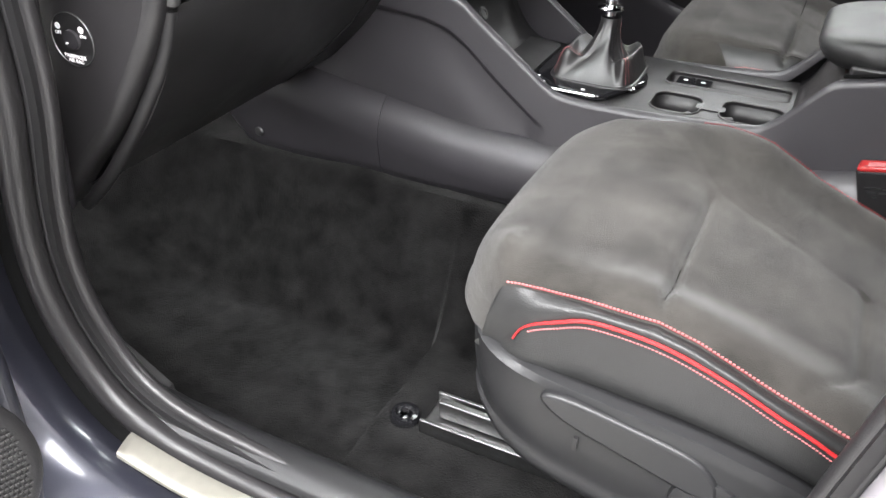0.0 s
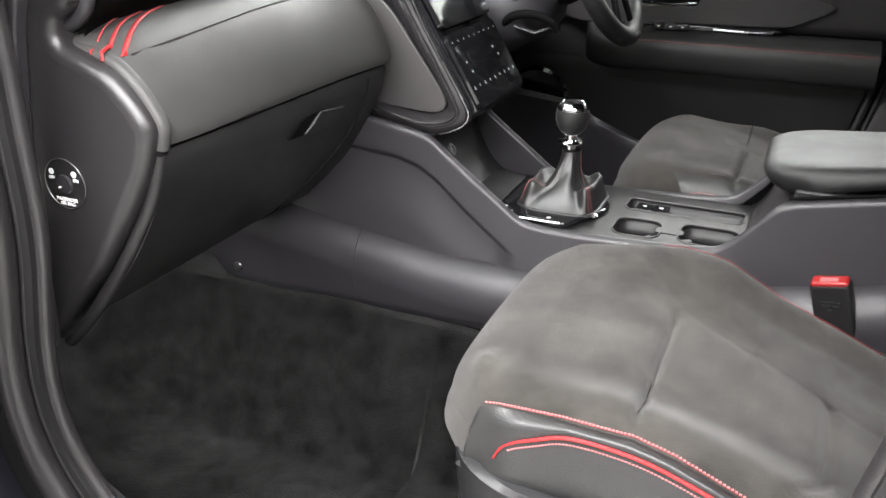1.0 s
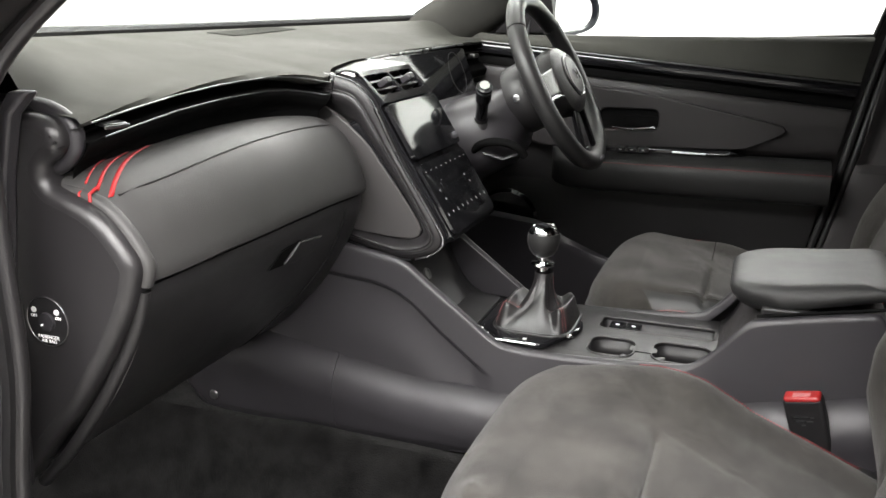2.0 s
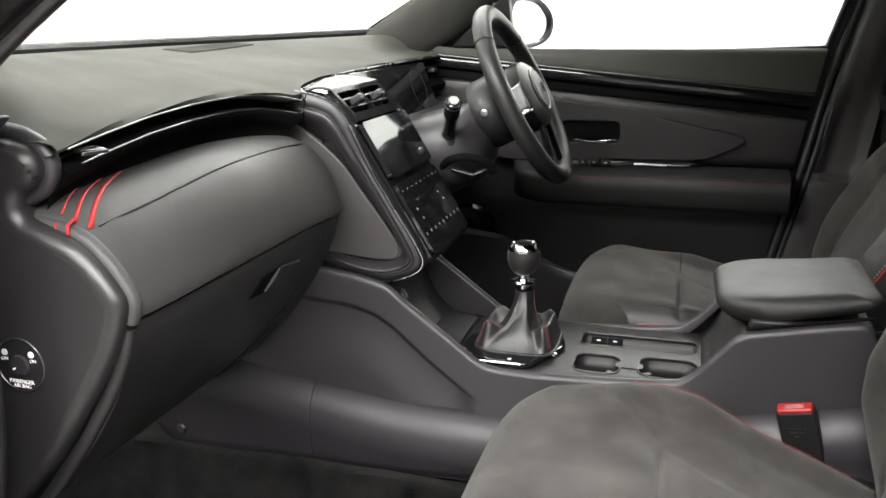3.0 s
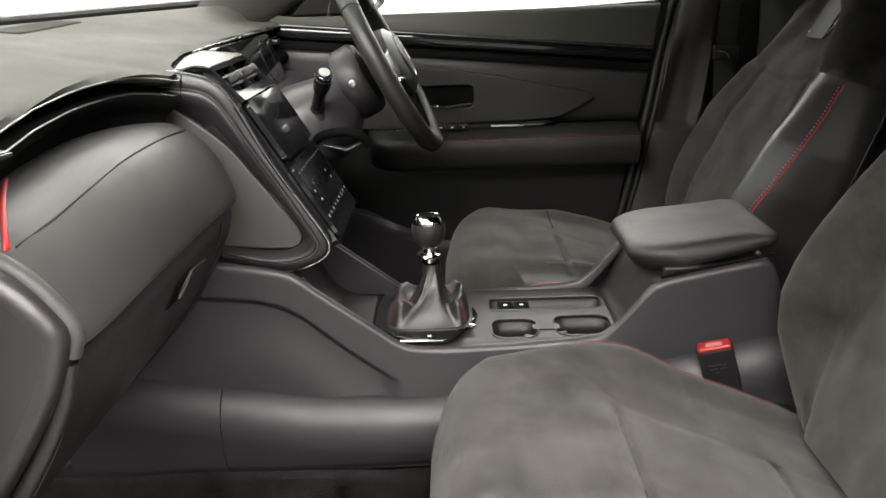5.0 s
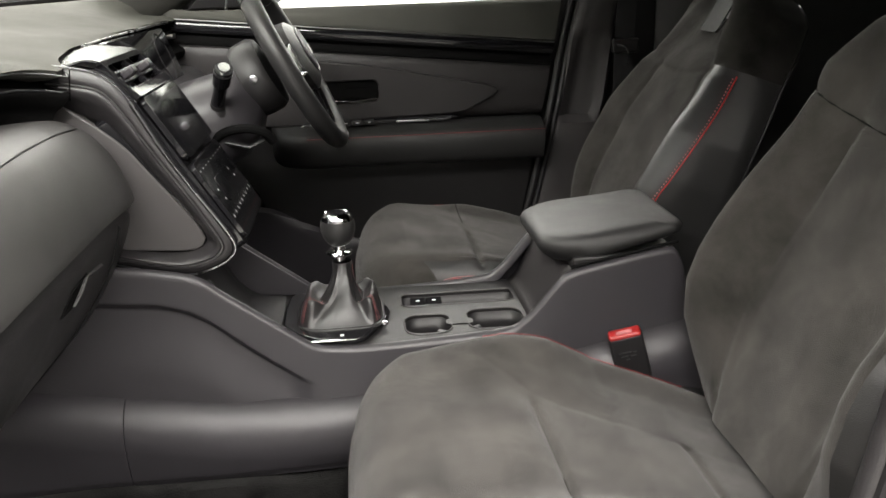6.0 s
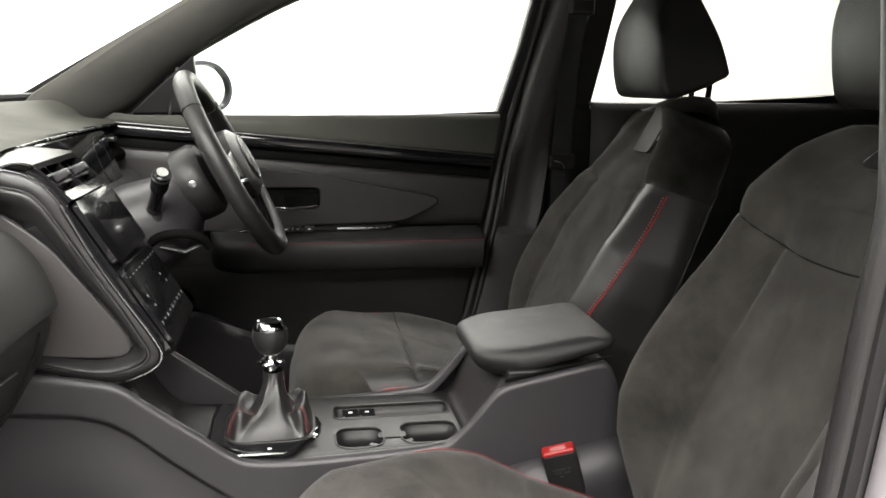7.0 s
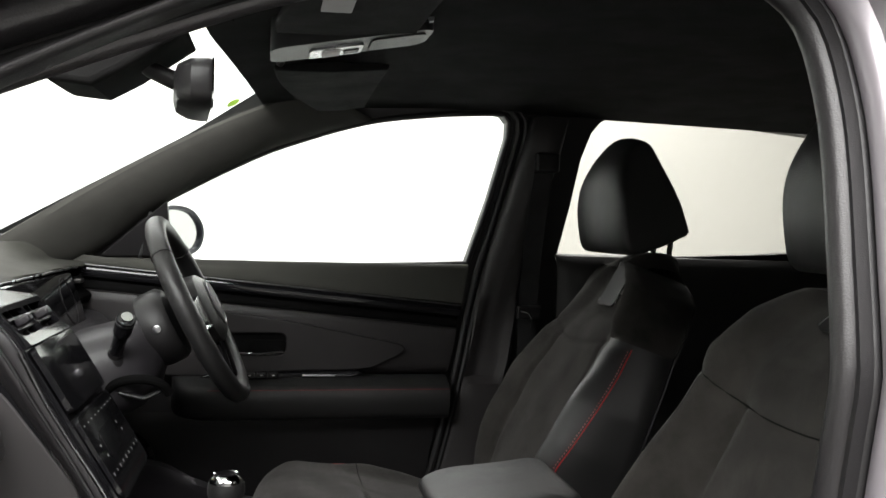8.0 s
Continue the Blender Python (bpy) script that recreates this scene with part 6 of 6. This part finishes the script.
part("chrome_strip", sweep([(0.226, 0.6375, 0.9165), (0.29, 0.6365, 0.9160), (0.338, 0.6375, 0.9165), (0.346, 0.6395, 0.9195)], 0.0030, 8), SATIN, DD, "thin bright strip on the armrest")
# lower part with pocket
part("lower_panel", lattice(door_rows([0.830, 0.80, 0.70, 0.60, 0.52, 0.49], [0.680, 0.676, 0.678, 0.680, 0.684, 0.69])), PLASTIC_DARK, DD, "black lower door panel")
rim = smooth_line([(-0.26, 0.765), (-0.19, 0.757), (-0.12, 0.748), (-0.06, 0.738), (0.01, 0.704), (0.10, 0.666), (0.22, 0.652), (0.37, 0.648)], 30)
part("pocket", lattice([smooth_line([(x, 0.672, z - 0.05), (x, 0.628, z - 0.03), (x, 0.624, z - 0.004), (x, 0.620, z), (x, 0.612, z - 0.003), (x, 0.607, z - 0.016), (x, 0.612, z - 0.05), (x, 0.630, 0.54), (x, 0.668, 0.47)], 24) for x, z in rim]), PLASTIC, DD, "charcoal door pocket")
part("speaker", moved(turned([(0.0, 0), (0.075, 0), (0.080, 0.006), (0.072, 0.012), (0, 0.012)], 36), pose(-0.16, 0.676, 0.72, 90, 0, 0)), GLOSS, DD, "round door loudspeaker")

# exterior mirror outside the driver's window
EM = thing("door_mirror", "dark exterior mirror outside the driver's window", "exterior mirror")


def mirror_loop(k, x):
    out = smooth_line([(-0.100, 1.270), (-0.075, 1.283), (-0.035, 1.275), (-0.008, 1.245), (0.000, 1.212), (-0.010, 1.178), (-0.035, 1.160), (-0.075, 1.152), (-0.100, 1.160), (-0.108, 1.215)], 40, closed=True)
    c = np.array((-0.055, 1.217))
    return [(x + (a + 0.055) * 0.80 * k, 0.90 + (a + 0.055) * 1.55 * k, 1.217 + (b - 1.217) * k) for a, b in out]


part("housing", lattice([mirror_loop(0.35, -0.185), mirror_loop(0.75, -0.170), mirror_loop(0.95, -0.13), mirror_loop(1.0, -0.075), mirror_loop(0.97, -0.056), mirror_loop(0.84, -0.058), mirror_loop(0.80, -0.068)], ring=True, caps=True), PAINT, EM, sharp=50)
part("mirror_glass", lattice([mirror_loop(0.805, -0.0675), mirror_loop(0.805, -0.0655)], ring=True, caps=True), MIRROR, EM, "mirror glass", smooth=False)
part("mirror_foot", sweep([(-0.13, 0.74, 1.165), (-0.125, 0.80, 1.170), (-0.12, 0.84, 1.185)], [0.03, 0.026, 0.03], 14, flat=0.5), PLASTIC_DARK, EM)

# ---------------------------------------------------------------- overhead: mirror, sensor cover, lamp console, visors
RV = thing("rear_view_mirror", "black frameless rear-view mirror on a short stem", "rear-view mirror")
hm = pose(0.046, 0.008, 1.427, 0, 0, 7)
rows = []
for x, k in ((-0.030, 0.45), (-0.026, 0.75), (-0.010, 0.95), (0.010, 1.0), (0.016, 0.98)):
    rows.append([hm @ Vector((x + 0.10 * (0.0) * math.cos(a), 0.104 * k * math.copysign(abs(math.cos(a)) ** 0.55, math.cos(a)), 0.037 * k * math.copysign(abs(math.sin(a)) ** 0.6, math.sin(a)))) for a in np.linspace(0, 2 * math.pi, 36, endpoint=False)])
part("housing", lattice(rows, ring=True, caps=True), PLASTIC_DARK, RV)
part("glass", moved(plate(rounded(-0.100, 0.100, -0.033, 0.033, 0.020), [], lambda a, b, w: (0.0165 + w, a, b), 0.002), hm), MIRROR, RV, "mirror glass")
part("stem", sweep([(0.020, 0.0, 1.437), (-0.012, 0.0, 1.450), (-0.030, 0.0, 1.470)], [0.013, 0.012, 0.016], 12), PLASTIC_DARK, RV)
SC = thing("sensor_cover", "black plastic camera cover behind the windscreen", "sensor cover")
part("cover", plate([(-0.165, 1.455), (-0.130, 1.418), (-0.075, 1.414), (-0.035, 1.438), (0.045, 1.497), (0.0, 1.50), (-0.09, 1.475)], [], lambda a, b, w: (a, -0.075 + w, b), 0.150), VISOR, SC, bevel=0.010)
OC = thing("overhead_console", "black overhead console with map lamps under the roof", "overhead lamp")
def overhead(x, y, w):
    """A point on the console's underside, which rises with the roof; w upwards."""
    return (x, y, 1.482 + 0.20 * (x - 0.15) + w)


part("body", plate([tuple(p) for p in rounded(0.145, 0.372, -0.045, 0.060, 0.024)], [], lambda a, b, w: overhead(a, b, w), 0.05), SEAT_PLASTIC, OC, bevel=0.010)
lamp_l = part("map_lamp", plate([tuple(p) for p in rounded(0.200, 0.275, -0.012, 0.044, 0.008)], [], lambda a, b, w: overhead(a, b, w - 0.004), 0.006), SATIN, OC, "silver-rimmed map lamp", bevel=0.0015)
part("lens", plate([tuple(p) for p in rounded(0.218, 0.243, -0.002, 0.034, 0.003)], [], lambda a, b, w: overhead(a, b, w - 0.0065), 0.003), PRINT, lamp_l, "white lamp lens")
part("button", plate([tuple(p) for p in rounded(0.248, 0.270, 0.006, 0.030, 0.003)], [], lambda a, b, w: overhead(a, b, w - 0.006), 0.003), PLASTIC_DARK, lamp_l)
part("holder", plate([tuple(p) for p in rounded(0.285, 0.362, -0.030, 0.044, 0.012)], [], lambda a, b, w: overhead(a, b, w - 0.003), 0.006), PLASTIC_DARK, OC, bevel=0.002)
part("holder_edge", plate([tuple(p) for p in rounded(0.290, 0.366, -0.060, -0.047, 0.004)], [], lambda a, b, w: overhead(a, b, w + 0.008), 0.006), SATIN, OC)

def visor(s, label):
    th = thing("sun_visor", label, "sun visor", group="sun visors")
    rows = []
    for k in np.linspace(0, 1, 14):
        y = s * (0.13 + 0.36 * k)
        drop = 0.012 * k * k
        rows.append([(0.150 + 0.085 * k * k, y, 1.492 - drop), (0.152 + 0.085 * k * k, y, 1.484 - drop), (0.24 + 0.04 * k, y, 1.487 - drop), (0.33, y, 1.497 - drop), (0.332, y, 1.506 - drop), (0.24 + 0.04 * k, y, 1.503 - drop)])
    part("board", lattice(rows, ring=True, caps=True), VISOR, th, bevel=0.003)
    part("pivot", sweep([(0.16, s * 0.10, 1.502), (0.16, s * 0.15, 1.492)], 0.006, 10), PLASTIC_DARK, th)
    return th


visor(1, "dark fabric sun visor folded to the roof")
near_visor = visor(-1, "black sun visor folded to the roof with a pale label")
part("warning_label", plate(rounded(0.200, 0.234, -0.335, -0.268, 0.003), [], lambda a, b, w: (a, b, 1.4822 + 0.03 * (a - 0.20) - w), 0.0015), FAINT, near_visor, "pale grey label without legible words")
ST = thing("windscreen_sticker", "small yellow-green sticker on the windscreen", "sticker")
part("label", moved(plate([(0.030 * math.cos(a), 0.012 * math.sin(a)) for a in np.linspace(0, 2 * math.pi, 24, endpoint=False)], [], lambda a, b, w: (b * 0.9, a, b * 0.5 + w), 0.0006), Matrix.Translation((0.079, 0.37, 1.462))), STICKER, ST)

# ---------------------------------------------------------------- open passenger door
PD = thing("passenger_door", "wide open passenger door with loudspeaker grille", "car door")
dm = Matrix.Translation((-0.105, -0.868, 0)) @ Matrix.Rotation(radians(-112), 4, "Z")
dl = [tuple(p) for p in smooth_line([(0.03, 0.98), (0.02, 0.70), (0.035, 0.50), (0.10, 0.42), (0.30, 0.40), (0.75, 0.42), (0.88, 0.55), (0.94, 0.90), (0.97, 1.12), (0.5, 1.13), (0.05, 1.12)], 60, closed=True)]
part("door_shell", moved(plate(dl, [], lambda a, b, w: (a, -0.05 - w, b), 0.05), dm), PAINT, PD, bevel=0.012)
part("door_panel", moved(plate(offset_loop(dl, -0.035), [], lambda a, b, w: (a, w - 0.05, b), 0.045), dm), PLASTIC_DARK, PD, "black inner door panel", bevel=0.012)
SG = part("speaker_grille", moved(turned([(0.0, 0.009), (0.100, 0.008), (0.108, 0.006), (0.112, 0.002), (0.112, 0)], 48), dm @ pose(0.138, -0.006, 0.655, -90, 0, 0)), PLASTIC_DARK, PD, "dark perforated loudspeaker grille")
dots = []
for i in range(-24, 25):
    for k in range(-17, 18):
        a, b = 0.0042 * i + 0.0021 * (k % 2), 0.0060 * k
        if a * a + b * b < 0.0100 ** 2 * 100:
            dots.append(moved(block(-0.0013, 0.0013, -0.0006, 0.0006, -0.0012, 0.0012), dm @ Matrix.Translation((0.138 + a, 0.0035, 0.655 + b))))
part("perforation", join(*dots), SEALING, SG)
